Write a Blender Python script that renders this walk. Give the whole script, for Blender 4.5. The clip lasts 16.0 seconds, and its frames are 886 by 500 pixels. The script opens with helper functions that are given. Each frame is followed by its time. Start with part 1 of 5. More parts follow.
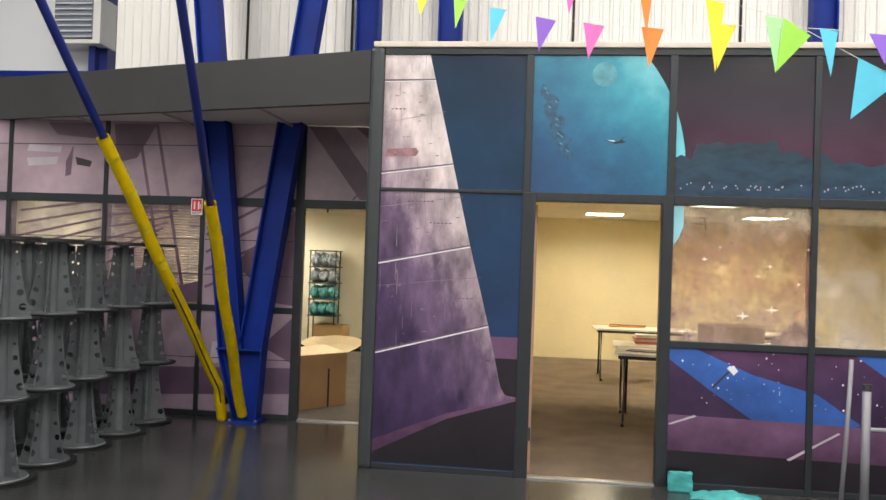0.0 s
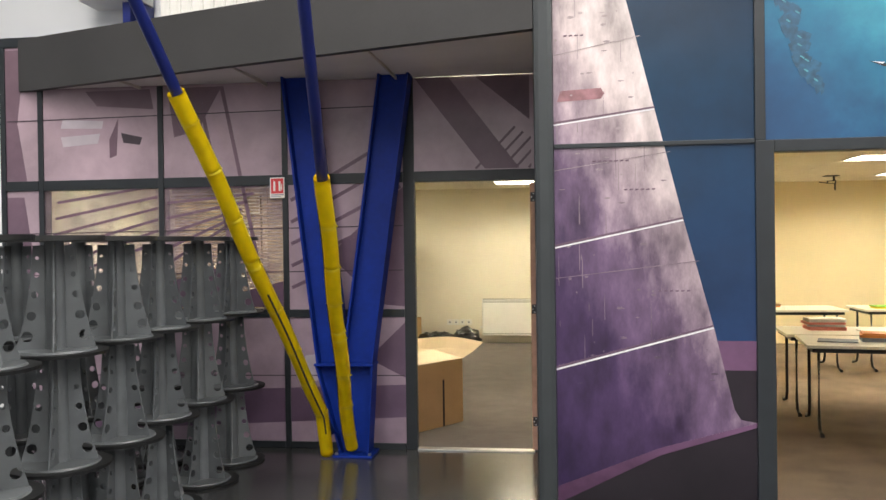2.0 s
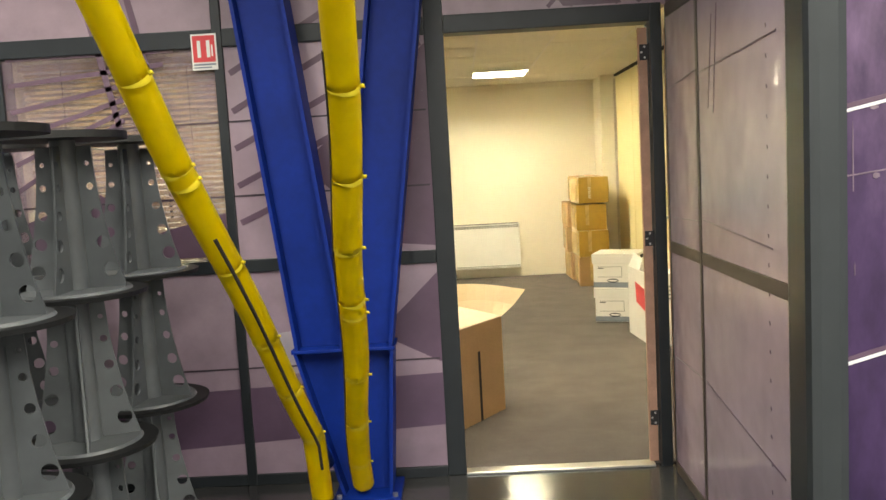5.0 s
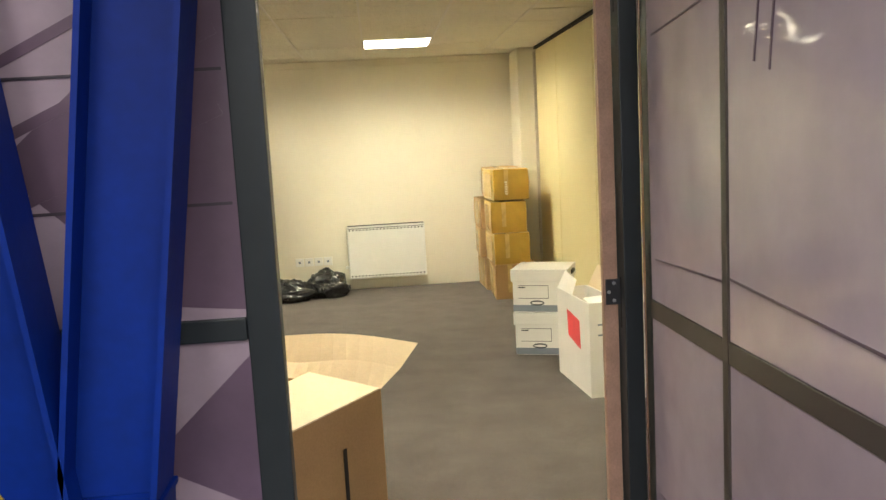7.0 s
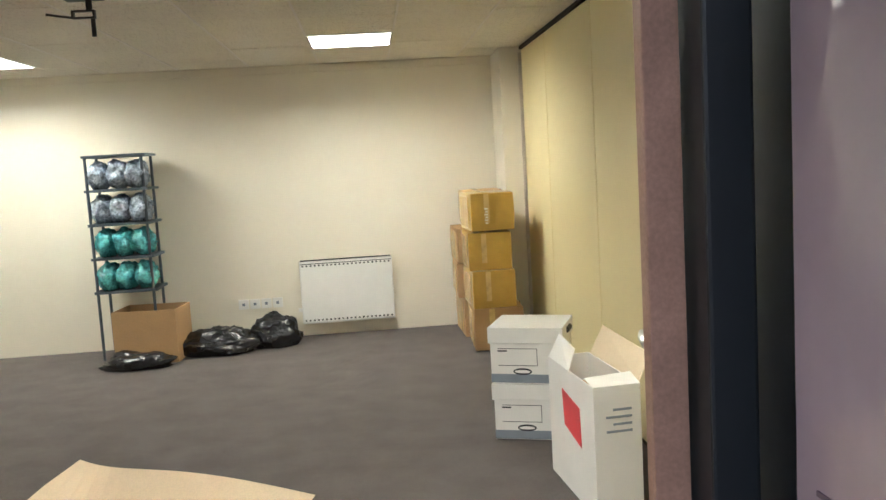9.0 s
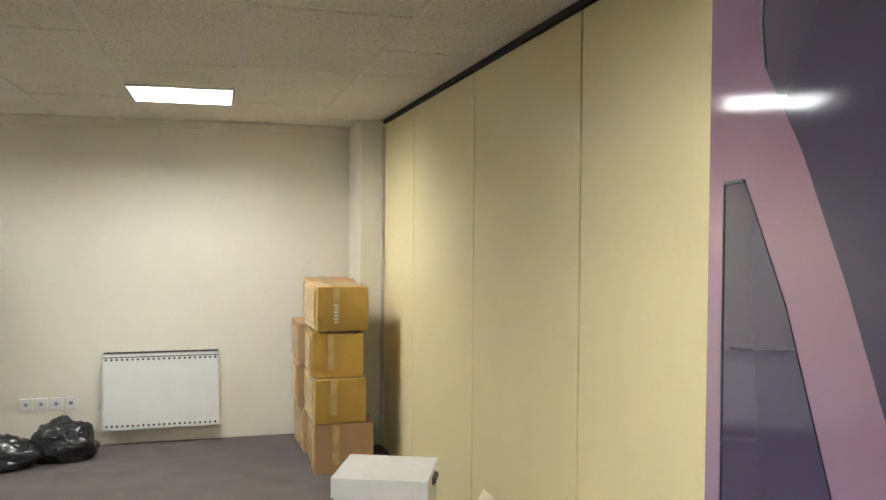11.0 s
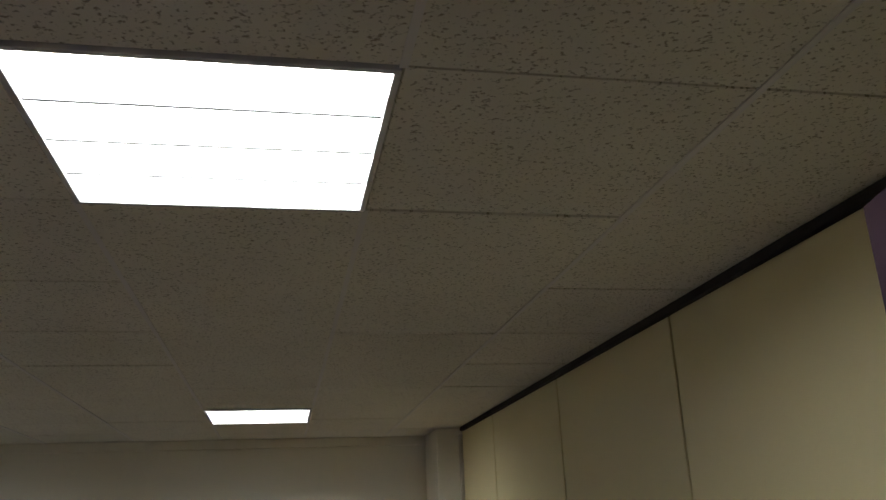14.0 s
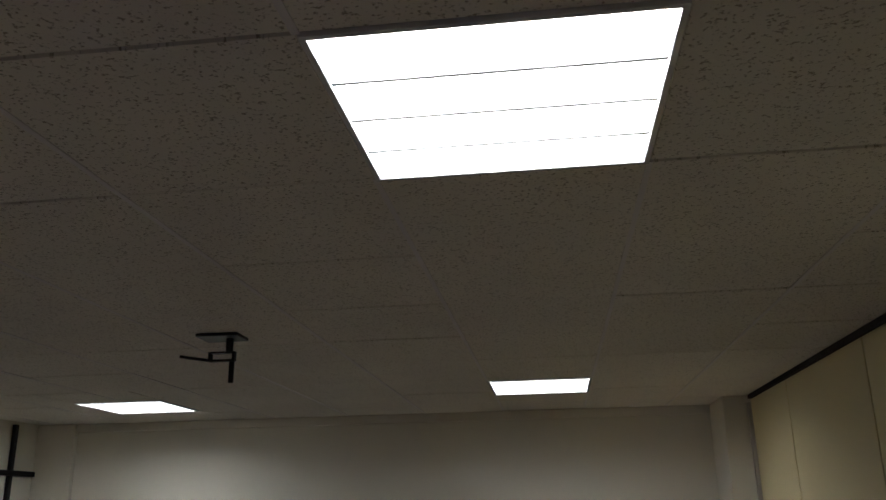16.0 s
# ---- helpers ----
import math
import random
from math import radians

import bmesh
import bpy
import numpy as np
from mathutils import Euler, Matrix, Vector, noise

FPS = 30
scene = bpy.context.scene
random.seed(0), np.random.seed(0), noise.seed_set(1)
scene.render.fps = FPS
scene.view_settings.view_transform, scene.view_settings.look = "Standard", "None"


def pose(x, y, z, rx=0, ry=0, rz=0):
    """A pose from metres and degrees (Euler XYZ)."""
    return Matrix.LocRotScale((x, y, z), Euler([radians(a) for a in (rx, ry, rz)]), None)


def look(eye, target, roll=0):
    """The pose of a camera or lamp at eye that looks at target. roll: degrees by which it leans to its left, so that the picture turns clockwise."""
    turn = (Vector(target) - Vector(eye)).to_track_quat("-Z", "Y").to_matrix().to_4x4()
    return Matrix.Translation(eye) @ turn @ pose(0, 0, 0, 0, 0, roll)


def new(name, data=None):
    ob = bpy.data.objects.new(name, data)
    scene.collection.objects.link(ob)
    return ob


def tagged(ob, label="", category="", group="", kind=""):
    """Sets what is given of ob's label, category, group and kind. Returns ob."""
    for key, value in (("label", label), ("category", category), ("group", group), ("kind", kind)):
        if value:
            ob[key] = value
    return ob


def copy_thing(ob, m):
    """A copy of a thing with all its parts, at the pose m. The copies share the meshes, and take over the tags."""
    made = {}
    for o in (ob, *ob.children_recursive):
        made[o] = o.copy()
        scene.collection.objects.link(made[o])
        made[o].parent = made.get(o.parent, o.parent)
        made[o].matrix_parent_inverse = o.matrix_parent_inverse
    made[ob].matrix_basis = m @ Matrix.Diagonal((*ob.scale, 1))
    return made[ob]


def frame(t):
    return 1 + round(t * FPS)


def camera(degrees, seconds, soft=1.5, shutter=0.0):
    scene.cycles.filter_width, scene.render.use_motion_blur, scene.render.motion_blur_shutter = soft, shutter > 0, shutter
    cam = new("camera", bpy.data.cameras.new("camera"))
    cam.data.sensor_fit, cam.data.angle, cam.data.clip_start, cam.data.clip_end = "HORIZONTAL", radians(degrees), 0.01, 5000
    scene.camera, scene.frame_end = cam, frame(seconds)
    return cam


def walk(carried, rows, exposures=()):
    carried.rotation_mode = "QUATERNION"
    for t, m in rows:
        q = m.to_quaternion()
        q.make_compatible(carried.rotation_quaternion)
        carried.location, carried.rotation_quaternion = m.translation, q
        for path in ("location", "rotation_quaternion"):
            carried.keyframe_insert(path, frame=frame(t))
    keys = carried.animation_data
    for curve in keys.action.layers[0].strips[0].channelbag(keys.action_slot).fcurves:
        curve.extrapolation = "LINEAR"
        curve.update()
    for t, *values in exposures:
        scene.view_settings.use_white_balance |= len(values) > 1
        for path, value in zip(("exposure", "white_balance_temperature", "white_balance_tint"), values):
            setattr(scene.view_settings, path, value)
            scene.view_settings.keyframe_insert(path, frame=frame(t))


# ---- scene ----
cam = camera(56.2, 16.0)
EXPOSURES = [
    (0, -0.15, 6500, 10), (1, 0.0, 6500, 10), (2, 0.08, 6500, 10), (3.2, 0.15, 6500, 10), (5.3, 0.47, 6900, 5), (6.5, 0.3, 6550, 6), (8.2, 0.12, 5700, 10), (10.3, -0.12, 5150, 14), (11.5, -0.08, 5150, 14),
    (12.5, -0.52, 5200, 14), (13.2, -1.08, 5200, 14), (14, -1.8, 5050, 15), (15, -2.1, 5000, 17), (16, -2.2, 5000, 18),
]
PATH = [
    (0, (0.09, -0.677, 1.57), (-0.153, 1.308, 1.6), 2.0),
    (0.5, (-0.257, -0.35, 1.582), (-0.479, 1.638, 1.591), 0.9),
    (1, (-0.558, 0.061, 1.574), (-0.889, 2.033, 1.579), 1.1),
    (1.5, (-0.874, 0.441, 1.584), (-1.184, 2.417, 1.574), -0.4),
    (2, (-1.155, 0.849, 1.592), (-1.425, 2.83, 1.572), -0.8),
    (2.5, (-1.397, 1.216, 1.537), (-1.65, 3.2, 1.514), -0.5),
    (3, (-1.659, 1.609, 1.529), (-1.858, 3.598, 1.458), -0.7),
    (3.2, (-1.72, 1.77, 1.501), (-1.92, 3.758, 1.412), -2.1),
    (5.3, (-2.192, 3.559, 1.464), (-2.194, 5.548, 1.251), -3.2),
    (5.5, (-2.155, 3.733, 1.461), (-2.118, 5.721, 1.244), -3.3),
    (6, (-2.082, 4.143, 1.462), (-1.992, 6.127, 1.224), -3.6),
    (6.5, (-2.07, 4.549, 1.481), (-1.926, 6.528, 1.233), -3.2),
    (7, (-1.946, 4.932, 1.502), (-1.799, 6.91, 1.248), -3.1),
    (7.5, (-1.919, 5.318, 1.485), (-1.765, 7.295, 1.223), -3.1),
    (8, (-1.879, 5.671, 1.493), (-1.71, 7.643, 1.211), -3.1),
    (8.2, (-1.818, 5.824, 1.492), (-1.666, 7.798, 1.211), -3.6),
    (10.3, (-1.54, 6.96, 1.528), (-1.235, 8.935, 1.464), -0.2),
    (10.5, (-1.538, 7.087, 1.588), (-1.167, 9.052, 1.527), 0.1),
    (11, (-1.527, 7.237, 1.633), (-0.992, 9.163, 1.576), 0.4),
    (11.5, (-1.466, 7.349, 1.699), (-0.807, 9.23, 1.869), -0.8),
    (12, (-1.516, 7.318, 1.718), (-0.733, 9.111, 2.132), -1.7),
    (12.5, (-1.523, 7.31, 1.729), (-0.72, 9.062, 2.263), -1.1),
    (13, (-1.533, 7.317, 1.748), (-0.808, 9.082, 2.351), -1.8),
    (13.5, (-1.556, 7.34, 1.752), (-1.025, 9.157, 2.399), -2.6),
    (14, (-1.572, 7.355, 1.738), (-1.198, 9.215, 2.371), -2.4),
    (14.5, (-1.593, 7.367, 1.724), (-1.37, 9.251, 2.355), -2.2),
    (15, (-1.61, 7.363, 1.712), (-1.527, 9.26, 2.338), -1.3),
    (15.5, (-1.619, 7.363, 1.703), (-1.686, 9.264, 2.322), -1.0),
    (16, (-1.638, 7.366, 1.698), (-1.877, 9.259, 2.296), -1.0),
]
walk(cam, [(t, look(eye, target, roll)) for t, eye, target, roll in PATH], EXPOSURES)

# ---- world and large lights ----
world = bpy.data.worlds.new("sky")
scene.world = world
world.use_nodes = True
sky = world.node_tree.nodes.new("ShaderNodeTexSky")
sky.sky_type, sky.sun_disc, sky.sun_elevation, sky.sun_rotation = "NISHITA", False, radians(35), radians(200)
world.node_tree.links.new(sky.outputs[0], world.node_tree.nodes["Background"].inputs[0])
world.node_tree.nodes["Background"].inputs[1].default_value = 0.1
HALL_LIGHT = 830.0
PANEL_GLOW = 66.0


# fill lamp added high in the hall, out of view; no real rooflight known
def hall_fill(x, y, sx, sy, watts):
    lamp = bpy.data.lights.new("hall_fill", "AREA")
    lamp.shape, lamp.size, lamp.size_y, lamp.energy, lamp.color = "RECTANGLE", sx, sy, watts, (1.0, 0.94, 0.87)
    ob = new("skylight_daylight", lamp)
    ob.matrix_world = pose(x, y, 6.95)


for sx0 in (-4.6, 0.6, 5.0):
    hall_fill(sx0, -1.0, 1.2, 13.0, HALL_LIGHT)

# ---- materials ----
MATS = {}


def mat(name, color, rough=0.5, metal=0.0, vary=0.12, scale=6.0, bump=0.0, bscale=60.0, fine=0.0, fscale=200.0, island=0.0, coat=0.0):
    """Principled material with two scales of colour variation and a fine bump."""
    m = bpy.data.materials.new(name)
    m.use_nodes = True
    nt = m.node_tree
    b = nt.nodes["Principled BSDF"]
    b.inputs["Roughness"].default_value = rough
    b.inputs["Metallic"].default_value = metal
    b.inputs["Coat Weight"].default_value = coat
    b.inputs["Coat Roughness"].default_value = 0.08
    tc = nt.nodes.new("ShaderNodeTexCoord")
    n1 = nt.nodes.new("ShaderNodeTexNoise")
    n1.inputs["Scale"].default_value, n1.inputs["Detail"].default_value = scale, 5
    nt.links.new(tc.outputs["Object"], n1.inputs["Vector"])
    ramp = nt.nodes.new("ShaderNodeMapRange")
    ramp.inputs[1].default_value, ramp.inputs[2].default_value = 0.3, 0.7
    ramp.inputs[3].default_value, ramp.inputs[4].default_value = 1 - vary, 1 + vary
    nt.links.new(n1.outputs["Fac"], ramp.inputs[0])
    last = ramp.outputs[0]
    if fine:
        n2 = nt.nodes.new("ShaderNodeTexNoise")
        n2.inputs["Scale"].default_value, n2.inputs["Detail"].default_value = fscale, 2
        nt.links.new(tc.outputs["Object"], n2.inputs["Vector"])
        r2 = nt.nodes.new("ShaderNodeMapRange")
        r2.inputs[1].default_value, r2.inputs[2].default_value = 0.3, 0.7
        r2.inputs[3].default_value, r2.inputs[4].default_value = 1 - fine, 1 + fine
        nt.links.new(n2.outputs["Fac"], r2.inputs[0])
        mu = nt.nodes.new("ShaderNodeMath")
        mu.operation = "MULTIPLY"
        nt.links.new(last, mu.inputs[0]), nt.links.new(r2.outputs[0], mu.inputs[1])
        last = mu.outputs[0]
    if island:
        oi = nt.nodes.new("ShaderNodeObjectInfo")
        r3 = nt.nodes.new("ShaderNodeMapRange")
        r3.inputs[3].default_value, r3.inputs[4].default_value = 1 - island, 1 + island
        nt.links.new(oi.outputs["Random"], r3.inputs[0])
        mu = nt.nodes.new("ShaderNodeMath")
        mu.operation = "MULTIPLY"
        nt.links.new(last, mu.inputs[0]), nt.links.new(r3.outputs[0], mu.inputs[1])
        last = mu.outputs[0]
    vm = nt.nodes.new("ShaderNodeVectorMath")
    vm.operation = "SCALE"
    vm.inputs[0].default_value = color[:3]
    nt.links.new(last, vm.inputs["Scale"])
    nt.links.new(vm.outputs[0], b.inputs["Base Color"])
    if bump:
        n3 = nt.nodes.new("ShaderNodeTexNoise")
        n3.inputs["Scale"].default_value, n3.inputs["Detail"].default_value = bscale, 4
        nt.links.new(tc.outputs["Object"], n3.inputs["Vector"])
        bp = nt.nodes.new("ShaderNodeBump")
        bp.inputs["Strength"].default_value, bp.inputs["Distance"].default_value = bump, 0.01
        nt.links.new(n3.outputs["Fac"], bp.inputs["Height"])
        nt.links.new(bp.outputs[0], b.inputs["Normal"])
    MATS[name] = m
    return m


def ramp_mat(name, axis, stops, rough=0.3, vary=0.15, scale=4.0, stretch=(1, 1, 1), warp=0.15, clear=0.0, coat=0.12, slant=0.0, wave=0.25):
    """A printed film: colours run along one axis of the place (metres), broken up by smudges. clear: how much one sees through it."""
    m = bpy.data.materials.new(name)
    m.use_nodes = True
    nt = m.node_tree
    b = nt.nodes["Principled BSDF"]
    b.inputs["Roughness"].default_value = rough
    b.inputs["Coat Weight"].default_value, b.inputs["Coat Roughness"].default_value = coat, 0.06
    b.inputs["Specular IOR Level"].default_value = 0.35
    tc = nt.nodes.new("ShaderNodeTexCoord")
    mp = nt.nodes.new("ShaderNodeMapping")
    mp.inputs["Scale"].default_value = stretch
    nt.links.new(tc.outputs["Object"], mp.inputs[0])
    n1 = nt.nodes.new("ShaderNodeTexNoise")
    n1.inputs["Scale"].default_value, n1.inputs["Detail"].default_value, n1.inputs["Roughness"].default_value = scale, 8, 0.62
    nt.links.new(mp.outputs[0], n1.inputs["Vector"])
    sp = nt.nodes.new("ShaderNodeSeparateXYZ")
    nt.links.new(tc.outputs["Object"], sp.inputs[0])
    wp = nt.nodes.new("ShaderNodeMapRange")
    wp.inputs[3].default_value, wp.inputs[4].default_value = -warp, warp
    nt.links.new(n1.outputs["Fac"], wp.inputs[0])
    ad = nt.nodes.new("ShaderNodeMath")
    sl = nt.nodes.new("ShaderNodeMath")
    sl.operation = "MULTIPLY_ADD"
    sl.inputs[1].default_value = slant
    nt.links.new(sp.outputs[0], sl.inputs[0]), nt.links.new(sp.outputs[axis], sl.inputs[2])
    nt.links.new(sl.outputs[0], ad.inputs[0]), nt.links.new(wp.outputs[0], ad.inputs[1])
    lo, hi = stops[0][0], stops[-1][0]
    mr = nt.nodes.new("ShaderNodeMapRange")
    mr.inputs[1].default_value, mr.inputs[2].default_value = lo, hi
    nt.links.new(ad.outputs[0], mr.inputs[0])
    cr = nt.nodes.new("ShaderNodeValToRGB")
    el = cr.color_ramp.elements
    while len(el) < len(stops):
        el.new(0.5)
    for e, (p, c) in zip(el, stops):
        e.position, e.color = (p - lo) / (hi - lo), (*c, 1)
    nt.links.new(mr.outputs[0], cr.inputs[0])
    vr = nt.nodes.new("ShaderNodeMapRange")
    vr.inputs[1].default_value, vr.inputs[2].default_value = 0.3, 0.7
    vr.inputs[3].default_value, vr.inputs[4].default_value = 1 - vary, 1 + vary
    nt.links.new(n1.outputs["Fac"], vr.inputs[0])
    vm = nt.nodes.new("ShaderNodeVectorMath")
    vm.operation = "SCALE"
    nt.links.new(cr.outputs[0], vm.inputs[0]), nt.links.new(vr.outputs[0], vm.inputs["Scale"])
    nt.links.new(vm.outputs[0], b.inputs["Base Color"])
    n3 = nt.nodes.new("ShaderNodeTexNoise")
    n3.inputs["Scale"].default_value, n3.inputs["Detail"].default_value = 3.5, 2
    nt.links.new(tc.outputs["Object"], n3.inputs["Vector"])
    bp = nt.nodes.new("ShaderNodeBump")
    bp.inputs["Strength"].default_value, bp.inputs["Distance"].default_value = wave, 0.02
    nt.links.new(n3.outputs["Fac"], bp.inputs["Height"])
    nt.links.new(bp.outputs[0], b.inputs["Normal"]), nt.links.new(bp.outputs[0], b.inputs["Coat Normal"])
    if clear:
        tr = nt.nodes.new("ShaderNodeBsdfTransparent")
        mx = nt.nodes.new("ShaderNodeMixShader")
        cm = nt.nodes.new("ShaderNodeMapRange")
        cm.inputs[1].default_value, cm.inputs[2].default_value = 0.35, 0.65
        cm.inputs[3].default_value, cm.inputs[4].default_value = min(1.0, clear + 0.2), max(0.0, clear - 0.2)
        nt.links.new(n1.outputs["Fac"], cm.inputs[0])
        nt.links.new(cm.outputs[0], mx.inputs[0])
        nt.links.new(b.outputs[0], mx.inputs[1]), nt.links.new(tr.outputs[0], mx.inputs[2])
        nt.links.new(mx.outputs[0], nt.nodes["Material Output"].inputs[0])
    return m


def glow(name, color, strength):
    m = bpy.data.materials.new(name)
    m.use_nodes = True
    b = m.node_tree.nodes["Principled BSDF"]
    b.inputs["Base Color"].default_value = (0.8, 0.8, 0.8, 1)
    b.inputs["Emission Color"].default_value, b.inputs["Emission Strength"].default_value = (*color, 1), strength
    return m


def tile_mat():
    """Mineral-fibre ceiling tile with short dark fissures."""
    m = mat("mineral_tile", (0.8, 0.755, 0.67), 0.95, vary=0.05, scale=1.5, bump=0.15, bscale=300)
    nt = m.node_tree
    b = nt.nodes["Principled BSDF"]
    old = b.inputs["Base Color"].links[0].from_socket
    tc = nt.nodes.new("ShaderNodeTexCoord")
    mp = nt.nodes.new("ShaderNodeMapping")
    mp.inputs["Scale"].default_value = (125, 140, 1)
    mp.inputs["Rotation"].default_value = (0, 0, 0.5)
    nt.links.new(tc.outputs["Object"], mp.inputs[0])
    n = nt.nodes.new("ShaderNodeTexNoise")
    n.inputs["Scale"].default_value, n.inputs["Detail"].default_value = 1.0, 1
    nt.links.new(mp.outputs[0], n.inputs["Vector"])
    r = nt.nodes.new("ShaderNodeMapRange")
    r.inputs[1].default_value, r.inputs[2].default_value = 0.58, 0.72
    nt.links.new(n.outputs["Fac"], r.inputs[0])
    mx = nt.nodes.new("ShaderNodeMix")
    mx.data_type = "RGBA"
    nt.links.new(r.outputs[0], mx.inputs[0])
    nt.links.new(old, mx.inputs[6])
    mx.inputs[7].default_value = (0.36, 0.32, 0.26, 1)
    nt.links.new(mx.outputs[2], b.inputs["Base Color"])
    return m


M_FLOOR = mat("dark_resin_floor", (0.036, 0.037, 0.038), 0.17, vary=0.2, scale=1.2, bump=0.03, bscale=9, fine=0.12, fscale=40)
M_CARPET = mat("grey_carpet", (0.1, 0.085, 0.079), 0.97, vary=0.15, scale=4.5, bump=0.5, bscale=260, fine=0.3, fscale=220)
M_CARPET2 = mat("brown_carpet", (0.16, 0.115, 0.08), 0.97, vary=0.25, scale=2.4, bump=0.5, bscale=260, fine=0.3, fscale=220)
M_WALL2 = mat("yellow_cream_wall_paint", (0.8, 0.7, 0.47), 0.75, vary=0.04, scale=1.3, bump=0.06, bscale=120)
M_WALL = mat("cream_wall_paint", (0.8, 0.755, 0.64), 0.75, vary=0.03, scale=1.3, bump=0.06, bscale=120)
M_PARTITION = mat("yellow_partition_laminate", (0.77, 0.67, 0.37), 0.38, vary=0.04, scale=0.8, bump=0.05, bscale=60)
M_TILE = tile_mat()
M_FRAME = mat("anthracite_frame", (0.018, 0.023, 0.028), 0.42, 0.1, vary=0.1, scale=8, bump=0.02)
M_POST = mat("grey_post_paint", (0.04, 0.047, 0.051), 0.35, 0.2, vary=0.08, scale=5)
M_FASCIA = mat("charcoal_fascia", (0.036, 0.036, 0.037), 0.6, vary=0.12, scale=2.0, fine=0.1)
M_SOFFIT = mat("soffit_board", (0.78, 0.74, 0.72), 0.85, vary=0.06, scale=2)
M_COPING = mat("beige_coping", (0.6, 0.54, 0.47), 0.6, vary=0.1, scale=5)
M_BLUE = mat("blue_steel_paint", (0.0008, 0.02, 0.21), 0.55, 0.0, vary=0.2, scale=2.5, bump=0.05, bscale=25, fine=0.06, fscale=30)
M_ROD = mat("blue_rod_paint", (0.012, 0.025, 0.19), 0.35, vary=0.1)
M_YELLOW = mat("yellow_foam_sleeve", (0.95, 0.74, 0.003), 0.4, vary=0.08, scale=9, bump=0.25, bscale=30)
M_TAPE = mat("yellow_tape", (0.92, 0.74, 0.04), 0.3, vary=0.1)
M_SLIT = mat("dark_seam", (0.03, 0.025, 0.02), 0.9)
M_CLAD = mat("white_cladding", (0.78, 0.77, 0.73), 0.5, vary=0.04, scale=1.0)
M_WHITE = mat("white_panel", (0.8, 0.82, 0.84), 0.5, vary=0.03, scale=1.0)
M_GREY = mat("grey_moulded_plastic", (0.105, 0.116, 0.124), 0.4, vary=0.18, scale=7, bump=0.05, bscale=40, island=0.15)
M_RUBBER = mat("black_rubber_disc", (0.008, 0.009, 0.01), 0.6, vary=0.2, scale=9)
M_WOOD = mat("door_edge_wood", (0.45, 0.27, 0.2), 0.55, vary=0.15, scale=12, fine=0.1)
M_STEEL = mat("brushed_steel", (0.55, 0.55, 0.55), 0.3, 0.9, vary=0.08, scale=10)
M_DARKSTEEL = mat("black_steel", (0.02, 0.02, 0.022), 0.4, 0.4, vary=0.1, scale=10)
M_CARD = mat("brown_cardboard", (0.42, 0.265, 0.125), 0.85, vary=0.1, scale=3, bump=0.08, bscale=50, fine=0.06, fscale=120, island=0.08)
M_CARDIN = mat("pale_cardboard_inside", (0.73, 0.6, 0.42), 0.85, vary=0.06, scale=3, bump=0.08, bscale=50, fine=0.05)
M_GLOSSCARD = mat("taped_cardboard", (0.5, 0.315, 0.05), 0.28, vary=0.15, scale=5, bump=0.15, bscale=14, coat=0.5, island=0.08)
M_FILMTAPE = mat("clear_packing_tape", (0.62, 0.45, 0.2), 0.15, vary=0.2, scale=14, bump=0.3, bscale=40)
M_WCARD = mat("white_cardboard", (0.78, 0.76, 0.73), 0.7, vary=0.05, scale=3, bump=0.04)
M_PRINT = mat("grey_blue_print", (0.22, 0.25, 0.3), 0.7, vary=0.1)
M_INK = mat("black_ink", (0.03, 0.03, 0.035), 0.7)
M_RED = mat("red_label", (0.65, 0.05, 0.06), 0.5, vary=0.08)
M_RAD = mat("white_radiator_enamel", (0.82, 0.82, 0.8), 0.3, vary=0.02)
M_BAG = mat("black_bin_bag", (0.015, 0.015, 0.017), 0.22, vary=0.3, scale=6, bump=0.6, bscale=22)
M_PLASTIC = mat("white_plastic", (0.8, 0.79, 0.76), 0.4, vary=0.03)
M_SHELF = mat("dark_shelf", (0.05, 0.065, 0.085), 0.5, vary=0.15)
M_CLEARBAG = mat("grey_plastic_wrap", (0.32, 0.37, 0.45), 0.12, vary=0.5, scale=16, bump=0.9, bscale=26, fine=0.5, fscale=45)
M_TEALBAG = mat("teal_wrapped_bag", (0.1, 0.36, 0.38), 0.15, vary=0.5, scale=16, bump=0.9, bscale=26, fine=0.4, fscale=45)
M_TEAL = mat("teal_sheet", (0.05, 0.32, 0.32), 0.5, vary=0.2, scale=14, bump=0.4, bscale=20)
M_TABLE = mat("pale_table_top", (0.72, 0.68, 0.6), 0.35, vary=0.04)
M_ORANGE = mat("orange_folder", (0.75, 0.26, 0.05), 0.5)
M_PINK = mat("pink_paper", (0.72, 0.25, 0.2), 0.6)
M_PAPER = mat("white_paper", (0.78, 0.76, 0.7), 0.7, vary=0.06, scale=20)
M_BLIND = mat("wooden_blind", (0.62, 0.47, 0.26), 0.6, vary=0.12, scale=6)
M_TUBE = mat("galvanised_tube", (0.22, 0.22, 0.24), 0.45, 0.2, vary=0.1)
M_LAMP = glow("lamp_diffuser", (1.0, 0.9, 0.65), PANEL_GLOW)
M_BLADE = mat("grey_lamp_blade", (0.45, 0.45, 0.45), 0.3)
M_SHADELIP = mat("lamp_lip", (0.4, 0.4, 0.4), 0.4)
M_LOUVRE = mat("lamp_louvre", (0.85, 0.85, 0.85), 0.25, 0.3, vary=0.02)

